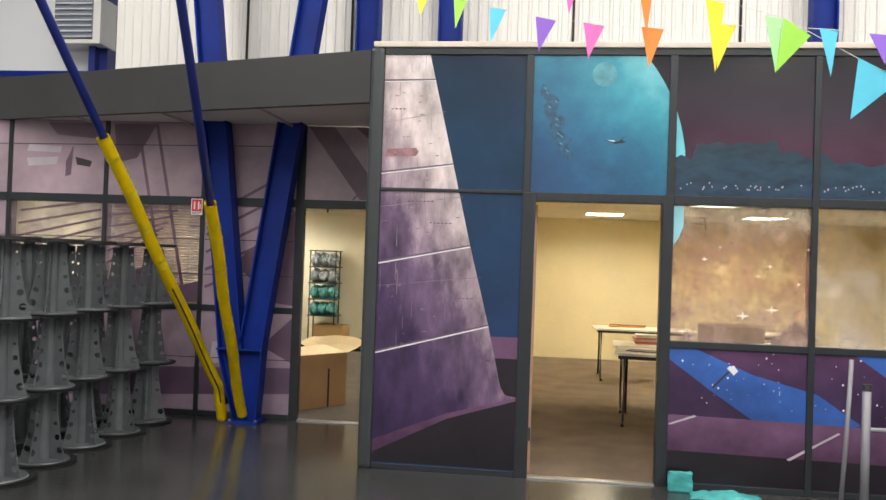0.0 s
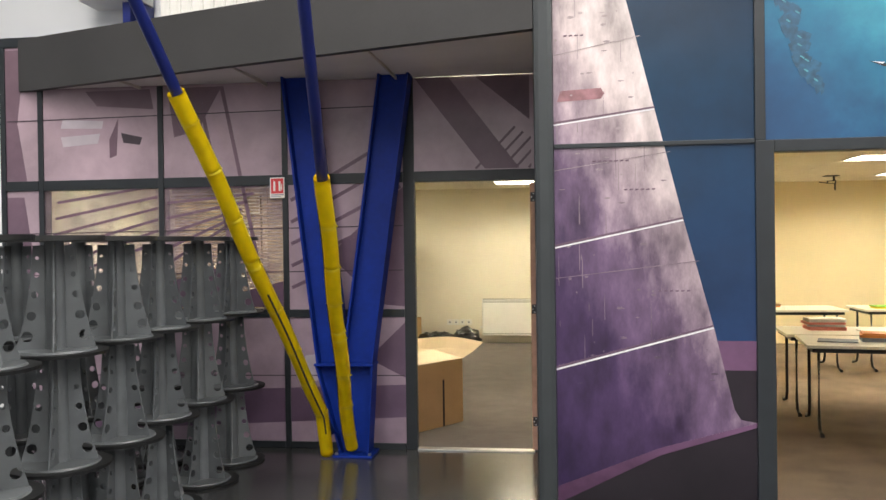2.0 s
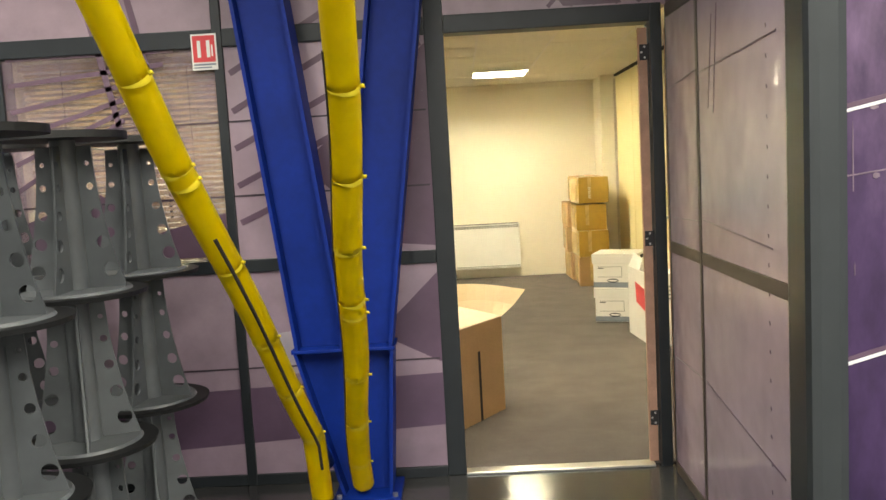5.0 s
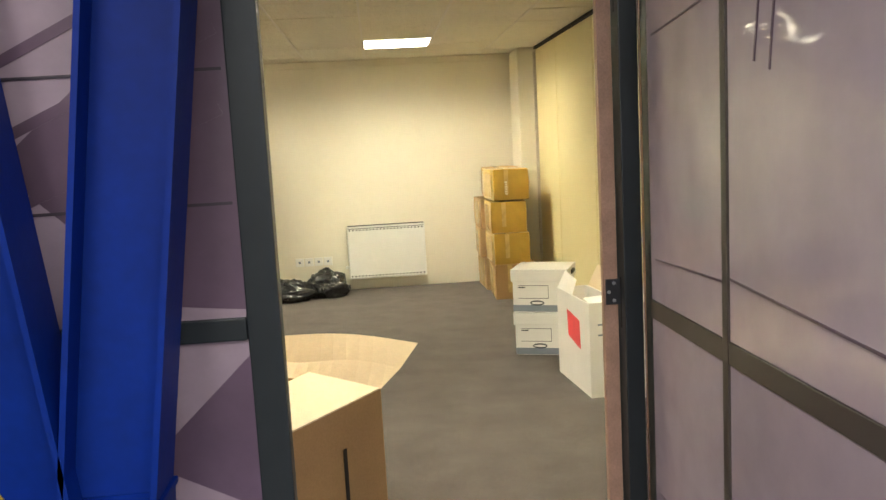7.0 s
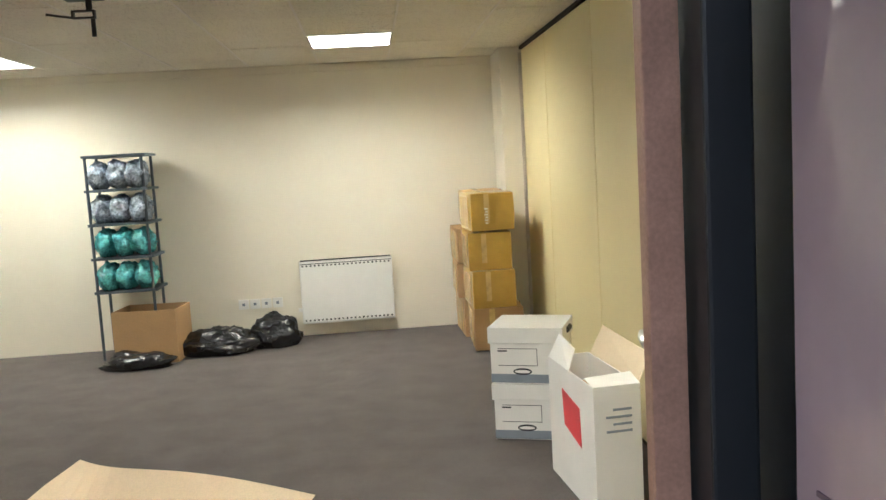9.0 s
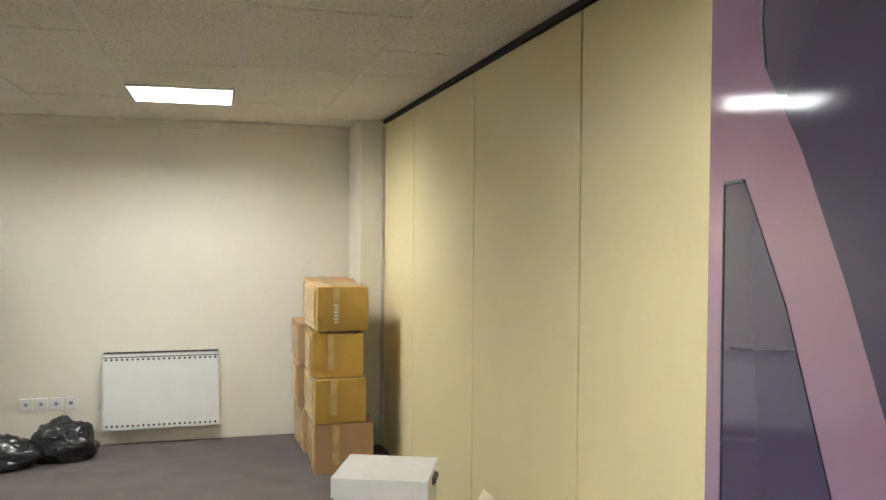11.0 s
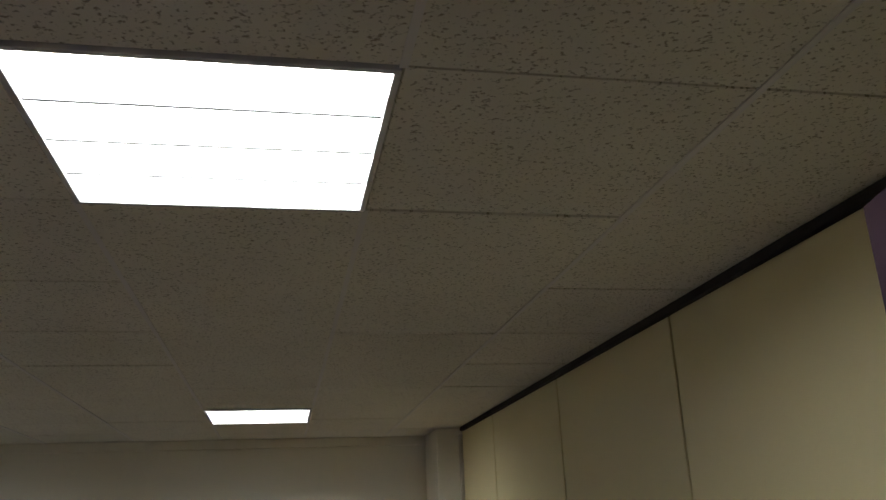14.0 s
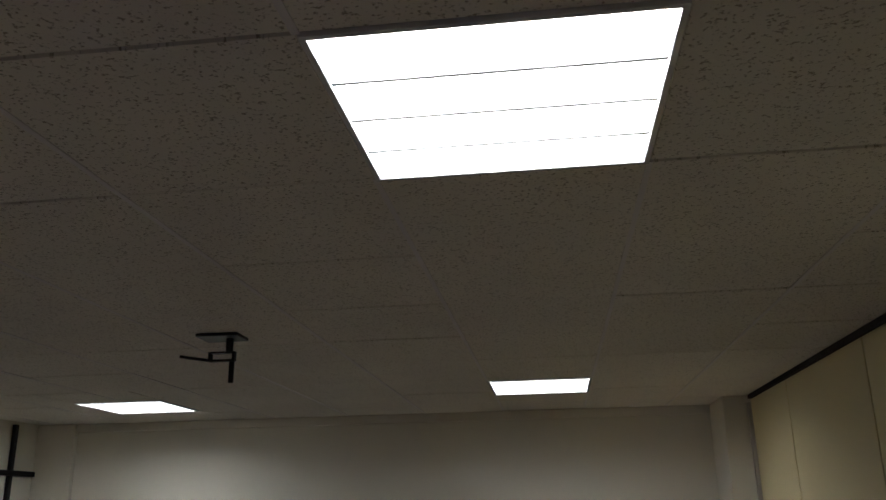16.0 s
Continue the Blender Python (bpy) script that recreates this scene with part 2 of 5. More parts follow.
MAUVE = (0.27, 0.2, 0.25)
M_MAUVE = ramp_mat("mauve_film", 2, [(0, (0.27, 0.2, 0.26)), (1.2, (0.38, 0.29, 0.35)), (2.4, (0.4, 0.3, 0.35)), (3.2, (0.36, 0.26, 0.31))], 0.26, 0.24, 1.8, wave=0.6, coat=0.3)
M_MAUVE2 = ramp_mat("pale_mauve_film", 2, [(0, (0.34, 0.26, 0.35)), (1.2, (0.47, 0.38, 0.44)), (2.4, (0.42, 0.34, 0.38))], 0.2, 0.18, 1.5, wave=0.7, coat=0.6)
M_MAUVECLEAR = ramp_mat("see_through_mauve_film", 2, [(0, MAUVE), (3, (0.3, 0.23, 0.27))], 0.2, 0.2, 2.0, clear=0.7)
M_PLUM = ramp_mat("plum_print", 2, [(0, (0.11, 0.07, 0.12)), (3, (0.17, 0.11, 0.14))], 0.28, 0.2, 2.5)
# door leaf film and prints: the colours get darker towards the top
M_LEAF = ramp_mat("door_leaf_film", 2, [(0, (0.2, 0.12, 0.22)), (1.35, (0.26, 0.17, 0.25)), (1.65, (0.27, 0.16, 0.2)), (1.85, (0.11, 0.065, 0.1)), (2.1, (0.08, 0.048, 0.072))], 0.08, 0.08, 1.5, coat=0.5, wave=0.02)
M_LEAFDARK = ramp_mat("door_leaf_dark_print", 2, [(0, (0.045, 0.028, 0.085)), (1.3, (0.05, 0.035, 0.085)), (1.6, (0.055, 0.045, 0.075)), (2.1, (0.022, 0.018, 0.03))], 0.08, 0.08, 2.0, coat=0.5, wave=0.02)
M_BLUE.node_tree.nodes["Principled BSDF"].inputs["Specular IOR Level"].default_value = 0.25
for m_ in (M_LEAF, M_LEAFDARK):
    m_.node_tree.nodes["Principled BSDF"].inputs["Specular IOR Level"].default_value = 0.25
    m_.node_tree.nodes["Principled BSDF"].inputs["Coat Weight"].default_value = 0.2
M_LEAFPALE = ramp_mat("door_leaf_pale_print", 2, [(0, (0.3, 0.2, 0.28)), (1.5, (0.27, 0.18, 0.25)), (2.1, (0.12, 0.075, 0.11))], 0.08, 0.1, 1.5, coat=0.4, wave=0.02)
M_LEAFDEEP = ramp_mat("door_leaf_deep_print", 2, [(0, (0.03, 0.018, 0.07)), (1.4, (0.04, 0.026, 0.085))], 0.08, 0.1, 2.0, coat=0.4, wave=0.02)
M_LINE = mat("dark_print_line", (0.05, 0.035, 0.05), 0.5)
M_REDPRINT = mat("faded_red_print", (0.3, 0.15, 0.17), 0.5, vary=0.3, scale=20)
M_MOON = mat("moon_print", (0.08, 0.3, 0.36), 0.4, vary=0.25, scale=14)
M_STATION = mat("hazy_station_print", (0.018, 0.08, 0.15), 0.4, vary=0.4, scale=30)
M_BROWNBAR = mat("brown_bar", (0.07, 0.055, 0.05), 0.45, vary=0.1)
M_TOWER = ramp_mat("tower_print", 2, [(-1.5, (0.022, 0.012, 0.045)), (-0.4, (0.055, 0.03, 0.085)), (0.25, (0.14, 0.09, 0.16)), (0.7, (0.37, 0.29, 0.33)), (1.15, (0.54, 0.46, 0.46)), (1.8, (0.64, 0.58, 0.57))],
                   0.35, 0.42, 5.5, (1.3, 1, 0.55), 0.5, slant=1.6)
M_GRIME = ramp_mat("tower_grime_print", 2, [(0.6, (0.05, 0.03, 0.07)), (1.4, (0.2, 0.15, 0.19)), (3.1, (0.42, 0.36, 0.36))], 0.35, 0.3, 9.0, (1, 1, 0.5), 0.5)
M_NIGHT = ramp_mat("night_blue_print", 2, [(0.9, (0.014, 0.038, 0.115)), (1.8, (0.007, 0.034, 0.09)), (2.5, (0.004, 0.034, 0.08)), (3.2, (0.003, 0.016, 0.04))], 0.3, 0.3, 1.6, coat=0.04)
M_PLANET = ramp_mat("planet_print", 2, [(1.9, (0.02, 0.06, 0.15)), (2.5, (0.02, 0.085, 0.19)), (3.0, (0.025, 0.16, 0.27)), (3.45, (0.05, 0.31, 0.4)), (3.9, (0.2, 0.55, 0.6))], 0.3, 0.15, 2.0, warp=0.5, slant=0.75)
M_PLANETLIT = ramp_mat("planet_bright_print", 2, [(1.7, (0.4, 0.62, 0.68)), (2.2, (0.12, 0.5, 0.6)), (3.2, (0.2, 0.62, 0.66))], 0.3, 0.15, 2.5, warp=0.4)
M_DUSK = ramp_mat("dusk_sky_print", 2, [(2.1, (0.05, 0.02, 0.04)), (2.5, (0.062, 0.027, 0.05)), (2.75, (0.034, 0.024, 0.038)), (3.1, (0.012, 0.012, 0.016))], 0.25, 0.35, 1.8, warp=0.25)
M_RIDGE = ramp_mat("ridge_print", 2, [(2.1, (0.02, 0.045, 0.085)), (2.35, (0.02, 0.05, 0.08)), (2.6, (0.02, 0.035, 0.045))], 0.3, 0.4, 6.0, (1, 1, 2.5), 0.1)
M_SPACE = ramp_mat("space_print", 2, [(0.2, (0.03, 0.015, 0.035)), (0.7, (0.05, 0.025, 0.075)), (1.05, (0.075, 0.03, 0.08))], 0.3, 0.35, 3.0)
M_NEBULA = ramp_mat("nebula_print", 2, [(0.4, (0.03, 0.09, 0.32)), (1.05, (0.04, 0.12, 0.42))], 0.3, 0.3, 3.0)
M_BAND = ramp_mat("purple_ledge_print", 2, [(0.2, (0.06, 0.025, 0.06)), (0.55, (0.14, 0.07, 0.14))], 0.35, 0.2, 4.0)
M_BLACKP = ramp_mat("black_print", 2, [(0, (0.012, 0.01, 0.014)), (0.6, (0.02, 0.015, 0.022))], 0.3, 0.2, 3.0)
M_STAR = mat("white_print", (0.75, 0.75, 0.78), 0.5)
M_REDFILM = ramp_mat("see_through_red_film", 2, [(1.05, (0.4, 0.3, 0.26)), (1.5, (0.36, 0.17, 0.11)), (1.75, (0.3, 0.16, 0.1)), (2.05, (0.35, 0.3, 0.22))], 0.2, 0.4, 6.0, clear=0.62)
M_CLEARFILM = ramp_mat("clear_film", 2, [(1.0, (0.5, 0.45, 0.4)), (2.1, (0.45, 0.4, 0.32))], 0.15, 0.3, 3.0, clear=0.8)
M_GREENLIT = mat("pale_grey_print", (0.45, 0.4, 0.45), 0.4)


# ---- mesh helpers ----
def box(bm, x0, x1, y0, y1, z0, z1, bevel=0.0, m=None):
    r = bmesh.ops.create_cube(bm, size=1.0)
    vs = r["verts"]
    for v in vs:
        v.co = Vector((x0 + (v.co.x + 0.5) * (x1 - x0), y0 + (v.co.y + 0.5) * (y1 - y0), z0 + (v.co.z + 0.5) * (z1 - z0)))
    if bevel:
        es = list({e for v in vs for e in v.link_edges})
        out = bmesh.ops.bevel(bm, geom=es, offset=bevel, segments=2, affect="EDGES", profile=0.6)
        vs = list({v for f in out["faces"] for v in f.verts} | {v for v in vs if v.is_valid})
    if m is not None:
        for v in vs:
            v.co = m @ v.co
    return bm


def cyl(bm, a, b, r1, r2=None, seg=20, caps=True):
    a, b = Vector(a), Vector(b)
    d = b - a
    m = Matrix.Translation((a + b) / 2) @ d.to_track_quat("Z", "Y").to_matrix().to_4x4()
    bmesh.ops.create_cone(bm, cap_ends=caps, segments=seg, radius1=r1, radius2=r1 if r2 is None else r2, depth=d.length, matrix=m)
    return bm


def sweep(bm, pts, r, seg=12, caps=True):
    """A round tube through points."""
    pts = [Vector(p) for p in pts]
    rings = []
    for i, p in enumerate(pts):
        d = (pts[min(i + 1, len(pts) - 1)] - pts[max(i - 1, 0)]).normalized()
        q = d.to_track_quat("Z", "Y")
        rings.append([bm.verts.new(p + q @ Vector((r * math.cos(k * math.tau / seg), r * math.sin(k * math.tau / seg), 0))) for k in range(seg)])
    for a, b in zip(rings, rings[1:]):
        for k in range(seg):
            bm.faces.new((a[k], a[(k + 1) % seg], b[(k + 1) % seg], b[k]))
    if caps:
        bm.faces.new(rings[0][::-1]), bm.faces.new(rings[-1])
    return bm


def slab(bm, pts, thick):
    """A flat plate: a polygon of places, thickened along thick."""
    t = Vector(thick)
    a = [bm.verts.new(Vector(p)) for p in pts]
    b = [bm.verts.new(Vector(p) + t) for p in pts]
    bm.faces.new(a), bm.faces.new(b[::-1])
    for i in range(len(a)):
        j = (i + 1) % len(a)
        bm.faces.new((a[j], a[i], b[i], b[j]))
    bmesh.ops.recalc_face_normals(bm, faces=bm.faces[:])
    return bm


def finish(name, bm, material, smooth=False):
    me = bpy.data.meshes.new(name)
    bm.to_mesh(me)
    bm.free()
    me.materials.append(material)
    if smooth:
        for p in me.polygons:
            p.use_smooth = len(p.vertices) <= 6
    return me


def part(name, bm, material, parent, label="", smooth=False):
    ob = new(name, finish(name, bm, material, smooth))
    ob.parent = parent
    if label:
        tagged(ob, label)
    return ob


def share(ob, m, parent=None):
    c = ob.copy()
    scene.collection.objects.link(c)
    c.parent = parent or ob.parent
    c.matrix_basis = m
    return c


def thing(name, m, label, category, group=""):
    ob = new(name)
    ob.empty_display_size = 0.1
    ob.matrix_world = m
    return tagged(ob, label, category, group)


def structure(name, bm, material, label="", category=""):
    ob = new(name, finish(name, bm, material))
    return tagged(ob, label, category or name.split("_")[0], kind="structure")


def B():
    return bmesh.new()


def clip(poly, x0, x1, z0, z1):
    """A polygon in x, z cut to a rectangle."""
    for ax, lim, s in ((0, x0, 1), (0, x1, -1), (1, z0, 1), (1, z1, -1)):
        out = []
        for p, q in zip(poly, poly[1:] + poly[:1]):
            a, b = s * (p[ax] - lim), s * (q[ax] - lim)
            if a >= 0:
                out.append(p)
            if a * b < 0:
                f = a / (a - b)
                out.append((p[0] + f * (q[0] - p[0]), p[1] + f * (q[1] - p[1])))
        poly = out
        if len(poly) < 3:
            return []
    return poly


# ---- plan ----
YF = 5.52      # face of the glazed front
YB = 7.10      # face of the recessed wall
XS = -1.25     # face of the recess's side wall
XP = -0.28     # folding partition
YR = 13.75     # rear wall of the rooms
XL = -5.75     # far side wall of the store room
XR = 6.0
ZC = 2.405     # room ceiling
ZT = 3.16      # top of the glazed front

# ---- large structure ----
b = B()
box(b, -12, 12, -9, 20, -0.2, 0)
structure("floor", b, M_FLOOR, "dark glossy resin hall floor with soft reflections", "floor")
b = B()
box(b, XL, XP - 0.05, YB + 0.03, YR, 0.001, 0.008)
box(b, XS + 0.05, XP - 0.05, YF + 0.05, YB + 0.03, 0.001, 0.008)
structure("carpet_1", b, M_CARPET, "worn dark grey carpet of the store room", "carpet")
b = B()
box(b, XP + 0.05, XR, YF + 0.05, YR, 0.001, 0.008)
structure("carpet_2", b, M_CARPET2, "worn grey-brown carpet of the meeting room", "carpet")
b = B()
box(b, XL - 0.2, XP, YR, YR + 0.2, 0, 3.1)
structure("wall_rear", b, M_WALL, "plain cream painted rear wall", "wall")
b = B()
box(b, XP, XR + 0.2, YR, YR + 0.2, 0, 3.1)
structure("wall_rear_meeting", b, M_WALL2, "plain yellow-cream painted rear wall", "wall")
b = B()
box(b, XL - 0.2, XL, YB + 0.1, YR, 0, 3.1)
structure("wall_west", b, M_WALL, "plain cream painted side wall", "wall")
b = B()
box(b, XR, XR + 0.2, YF + 0.1, YR, 0, 3.1)
structure("wall_east", b, M_WALL2, "plain cream painted side wall", "wall")
# boxed column in the rear corner beside the partition
b = B()
box(b, -0.49, XP + 0.03, 13.25, YR - 0.001, 0.008, ZC - 0.002, 0.006)
structure("column_1", b, M_WALL, "boxed cream column in the rear corner", "column")
b = B()
box(b, XL + 0.001, XL + 0.32, 13.69, YR - 0.001, 0.008, ZC - 0.002, 0.006)
structure("column_2", b, M_WALL, "boxed cream column in the rear corner", "column")


def cut(rects, hole):
    """Rectangles less a hole: each is split into the strips left over."""
    hx0, hx1, hy0, hy1 = hole
    out_ = []
    for x0, x1, y0, y1 in rects:
        if hx0 >= x1 or hx1 <= x0 or hy0 >= y1 or hy1 <= y0:
            out_.append((x0, x1, y0, y1))
            continue
        a_, c_ = max(x0, hx0), min(x1, hx1)
        out_ += [(x0, a_, y0, y1), (c_, x1, y0, y1), (a_, c_, y0, hy0), (a_, c_, hy1, y1)]
    return [r for r in out_ if r[1] - r[0] > 0.012 and r[3] - r[2] > 0.012]


def grid_ceiling(name, x_anchor, y_anchor, x0, x1, y0, y1, lamps, label):
    """Suspended tiles on a 600 mm grid, with a slim T-bar line between them; the lamps' places are left open."""
    p_ = 0.6
    bm = B()
    i0, i1 = math.floor((x0 - x_anchor) / p_), math.ceil((x1 - x_anchor) / p_)
    j0, j1 = math.floor((y0 - y_anchor) / p_), math.ceil((y1 - y_anchor) / p_)
    rng = random.Random(4)
    for i in range(i0, i1):
        for j in range(j0, j1):
            rects = [(max(x0, x_anchor + i * p_), min(x1, x_anchor + (i + 1) * p_), max(y0, y_anchor + j * p_), min(y1, y_anchor + (j + 1) * p_))]
            for lx, ly in lamps:
                rects = cut(rects, (lx, lx + 0.6, ly, ly + 0.6))
            dz = rng.uniform(0, 0.003)
            tilt = rng.uniform(-0.0015, 0.0015)
            for a, c, d, e in rects:
                g = 0.0035
                za, zb = ZC + dz, ZC + dz + tilt
                vs = [bm.verts.new(p) for p in ((a + g, d + g, za), (c - g, d + g, za), (c - g, e - g, zb), (a + g, e - g, zb),
                                                 (a + 0.001, d + 0.001, ZC + 0.012), (c - 0.001, d + 0.001, ZC + 0.012), (c - 0.001, e - 0.001, ZC + 0.012), (a + 0.001, e - 0.001, ZC + 0.012))]
                bm.faces.new((vs[3], vs[2], vs[1], vs[0]))
                for k in range(4):
                    bm.faces.new((vs[k], vs[(k + 1) % 4], vs[4 + (k + 1) % 4], vs[4 + k]))
    ob = structure(name, bm, M_TILE, label, "ceiling")
    bars = B()
    for i in range(i0, i1 + 1):
        x = x_anchor + i * p_
        if x0 < x < x1:
            r = [(x - 0.007, x + 0.007, y0, y1)]
            for lx, ly in lamps:
                r = cut(r, (lx - 0.01, lx + 0.61, ly, ly + 0.6))
            for q in r:
                box(bars, *q, ZC - 0.001, ZC + 0.02)
    structure(name.replace("ceiling", "ceiling_trim"), bars, M_SOFFIT, "thin metal grid carrying the ceiling tiles", "ceiling grid")
    # dark sheet over the tiles; its colour stands for shade in the gaps
    b_ = B()
    rects = [(x0, x1, y0, y1)]
    for lx, ly in lamps:
        rects = cut(rects, (lx, lx + 0.6, ly, ly + 0.6))
    for q in rects:
        box(b_, *q, ZC + 0.0125, ZC + 0.03)
    structure(name.replace("ceiling", "ceiling_void"), b_, M_SLIT, "dark sheet standing for the shaded void above the ceiling tiles", "ceiling void")
    return ob


GX, GY = -2.0, 8.455
# the fourth lamp is unseen, added to light the left of the store room
LAMPS_1 = [(GX, GY), (GX, 12.16), (-4.74, 12.5), (-4.74, GY)]
# first three lamps are placed ones; the last two are added to brighten the room
LAMPS_2 = [(0.7, 12.1), (1.9, 9.7), (3.1, 12.1), (3.1, 7.9), (4.9, 9.7)]
grid_ceiling("ceiling_1", GX, GY, XL, XP - 0.04, YB + 0.06, YR, LAMPS_1, "suspended ceiling of fissured mineral tiles")
grid_ceiling("ceiling_2", 0.7, 12.1, XP + 0.05, XR, YF + 0.06, YR, LAMPS_2, "suspended ceiling of fissured mineral tiles")
b = B()
box(b, XL - 0.2, XR + 0.2, YB + 0.1, YR + 0.2, 3.1, 3.16)
box(b, XS, XR + 0.2, YF + 0.12, YB + 0.1, 3.1, 3.16)
structure("roof_slab", b, M_FASCIA, "flat roof deck over the rooms", "roof")

# made-up strip that brings the rear wall's top line down
b = B()
box(b, XL + 0.001, -0.491, YR - 0.03, YR - 0.001, 2.338, ZC - 0.001, 0.004)
structure("ceiling_edge_trim", b, M_WALL, "added pale strip that lowers the ceiling line at the rear wall", "trim")

# folding partition
part_thing = thing("folding_partition", pose(XP, 9.5, 0), "tall pale yellow folding partition of flush panels", "partition")
JOINTS = [5.62, 6.24, 7.445, 8.65, 9.852, 11.055, 12.3, 13.2]
for y0, y1 in zip(JOINTS, JOINTS[1:]):
    b = B()
    box(b, -0.035, 0.035, y0 - 9.5 + 0.006, y1 - 9.5 - 0.006, 0.012, ZC - 0.032, 0.003)
    part("panel", b, M_PARTITION, part_thing)
# unseen black backing, added so the gaps between panels look shaded
b = B()
box(b, -0.012, 0.012, 5.62 - 9.5, 13.2 - 9.5, 0.02, ZC - 0.04)
part("core", b, M_SLIT, part_thing)
b = B()
box(b, -0.05, 0.04, 5.62 - 9.5, 13.2 - 9.5, ZC - 0.028, ZC - 0.002)
part("track", b, M_SLIT, part_thing, "black ceiling track")
b = B()
box(b, -0.055, 0.04, 13.205 - 9.5, 13.24 - 9.5, 0.012, ZC - 0.05, 0.004)
part("end_jamb", b, M_COPING, part_thing, "beige end post")

# hall shell: unseen roof and outer walls, added to hold the fill light
b = B()
for x0, x1 in ((-12, -5.2), (-4.0, 0.0), (1.2, 4.4), (5.6, 12)):
    box(b, x0, x1, -9, 20, 7, 7.1)
box(b, -5.2, -4.0, 5.5, 20, 7, 7.1)
box(b, 0.0, 1.2, 5.5, 20, 7, 7.1)
box(b, 4.4, 5.6, 5.5, 20, 7, 7.1)
box(b, -5.2, 5.6, -9, -7.5, 7, 7.1)
structure("hall_ceiling", b, M_WHITE, "white hall roof out of view, added with slots for the fill lamps", "ceiling")
b = B()
box(b, -12, 12, -9.2, -9, 0, 7.1)
structure("wall_south", b, M_WHITE, "plain white hall wall out of view, added to enclose the light", "wall")
b = B()
box(b, 12, 12.2, -9, 20, 0, 7.1)
structure("wall_hall_east", b, M_WHITE, "plain white hall wall out of view, added to enclose the light", "wall")
b = B()
box(b, -12.2, -12, -9, 20, 0, 7.1)
structure("wall_hall_west", b, M_WHITE, "plain white hall wall out of view, added to enclose the light", "wall")
# ribbed cladding above the rooms
b = B()
x, prof = -4.5, []
while x < 12:
    prof += [(x, 7.62), (x + 0.045, 7.62), (x + 0.055, 7.605), (x + 0.08, 7.605), (x + 0.09, 7.62)]
    x += 0.1
lo = [b.verts.new((px_, py_, 3.17)) for px_, py_ in prof]
hi = [b.verts.new((px_, py_, 7.0)) for px_, py_ in prof]
for i in range(len(prof) - 1):
    b.faces.new((lo[i], lo[i + 1], hi[i + 1], hi[i]))
clad = structure("wall_cladding", b, M_CLAD, "white ribbed metal cladding above the rooms", "wall")
b = B()
box(b, -4.5, 12, 7.63, 7.75, 3.17, 7.0)
structure("wall_cladding_core", b, M_WHITE, "wall behind the ribbed cladding", "wall")
for sx in (-3.05, -1.94, 0.30, 1.9):
    b = B()
    box(b, sx - 0.012, sx + 0.012, 7.595, 7.604, 3.17, 6.99)
    structure("cladding_trim", b, M_SLIT, "dark vertical joint between cladding sheets", "trim")
# white panelled wall beyond the end of the rooms
b = B()
box(b, -12, -4.0, 8.8, 9.0, 3.2, 7.0)
box(b, -12, -5.96, 8.8, 9.0, 0, 3.2)
far_wall = structure("wall_far", b, M_WHITE, "white panelled hall wall with blue rails", "wall")
for k in range(9):
    b = B()
    box(b, -11.9 + k * 0.62, -11.9 + k * 0.62 + 0.6, 8.77, 8.8, 0.3, 1.9, 0.005)
    part("wall_panel", b, M_WHITE, far_wall)
    b = B()
    box(b, -11.9 + k * 0.62, -11.9 + k * 0.62 + 0.6, 8.77, 8.8, 2.0, 3.62, 0.005)
    part("wall_panel", b, M_WHITE, far_wall)
for z in (1.95, 3.7):
    b = B()
    box(b, -12, -5.96 if z < 3 else -4.8, 8.72, 8.799, z - 0.035, z + 0.035, 0.006)
    structure("rail_trim", b, M_BLUE, "blue horizontal steel rail on the white wall", "rail")

# ---- glazed front with printed picture ----
front = structure("wall_front", box(B(), 0.02, 0.92, YF + 0.02, YF + 0.07, 2.06, 2.1), M_FRAME, "glazed front with a printed space picture and dark frames", "wall")


def frame_bar(x0, x1, z0, z1, y=YF, parent=front, deep=0.1, m=M_FRAME):
    b_ = B()
    box(b_, x0, x1, y - 0.012, y + deep, z0, z1, 0.004)
    return part("frame_bar", b_, m, parent)


def pane(x0, x1, z0, z1, m, y=YF, parent=front, name="panel"):
    b_ = B()
    box(b_, x0, x1, y + 0.004, y + 0.03, z0, z1)
    return part(name, b_, m, parent)


def decal(poly, m, lift, x0, x1, z0, z1, y=YF, parent=front, name="print"):
    poly = clip(poly, x0, x1, z0, z1)
    if poly:
        b_ = B()
        slab(b_, [(px_, y + 0.004 - lift * 0.0015, pz_) for px_, pz_ in poly], (0, 0.0012, 0))
        return part(name, b_, m, parent)


AX0, AX1 = -1.16, -0.085
pane(AX0, AX1, 0.04, ZT - 0.02, M_NIGHT)
pane(-0.085, 0.99, 2.115, ZT - 0.02, M_DUSK)
frame_bar(-0.085, 0.013, 0, 2.115)
frame_bar(0.934, 1.015, 0, 2.115)
frame_bar(0.0135, 0.9335, 2.05, 2.115, deep=0.09)
frame_bar(-0.085, -0.03, 2.116, ZT - 0.02)
frame_bar(0.96, 1.015, 2.116, ZT - 0.02)
frame_bar(AX0, AX1 - 0.001, 2.1, 2.125)
frame_bar(AX0, AX1 - 0.001, 0.0, 0.04)
frame_bar(AX0, 5.2, ZT - 0.02, ZT + 0.03, deep=0.12)
RIGHT = [(1.016, 1.975), (2.02, 2.98), (3.025, 3.98), (4.025, 4.98)]
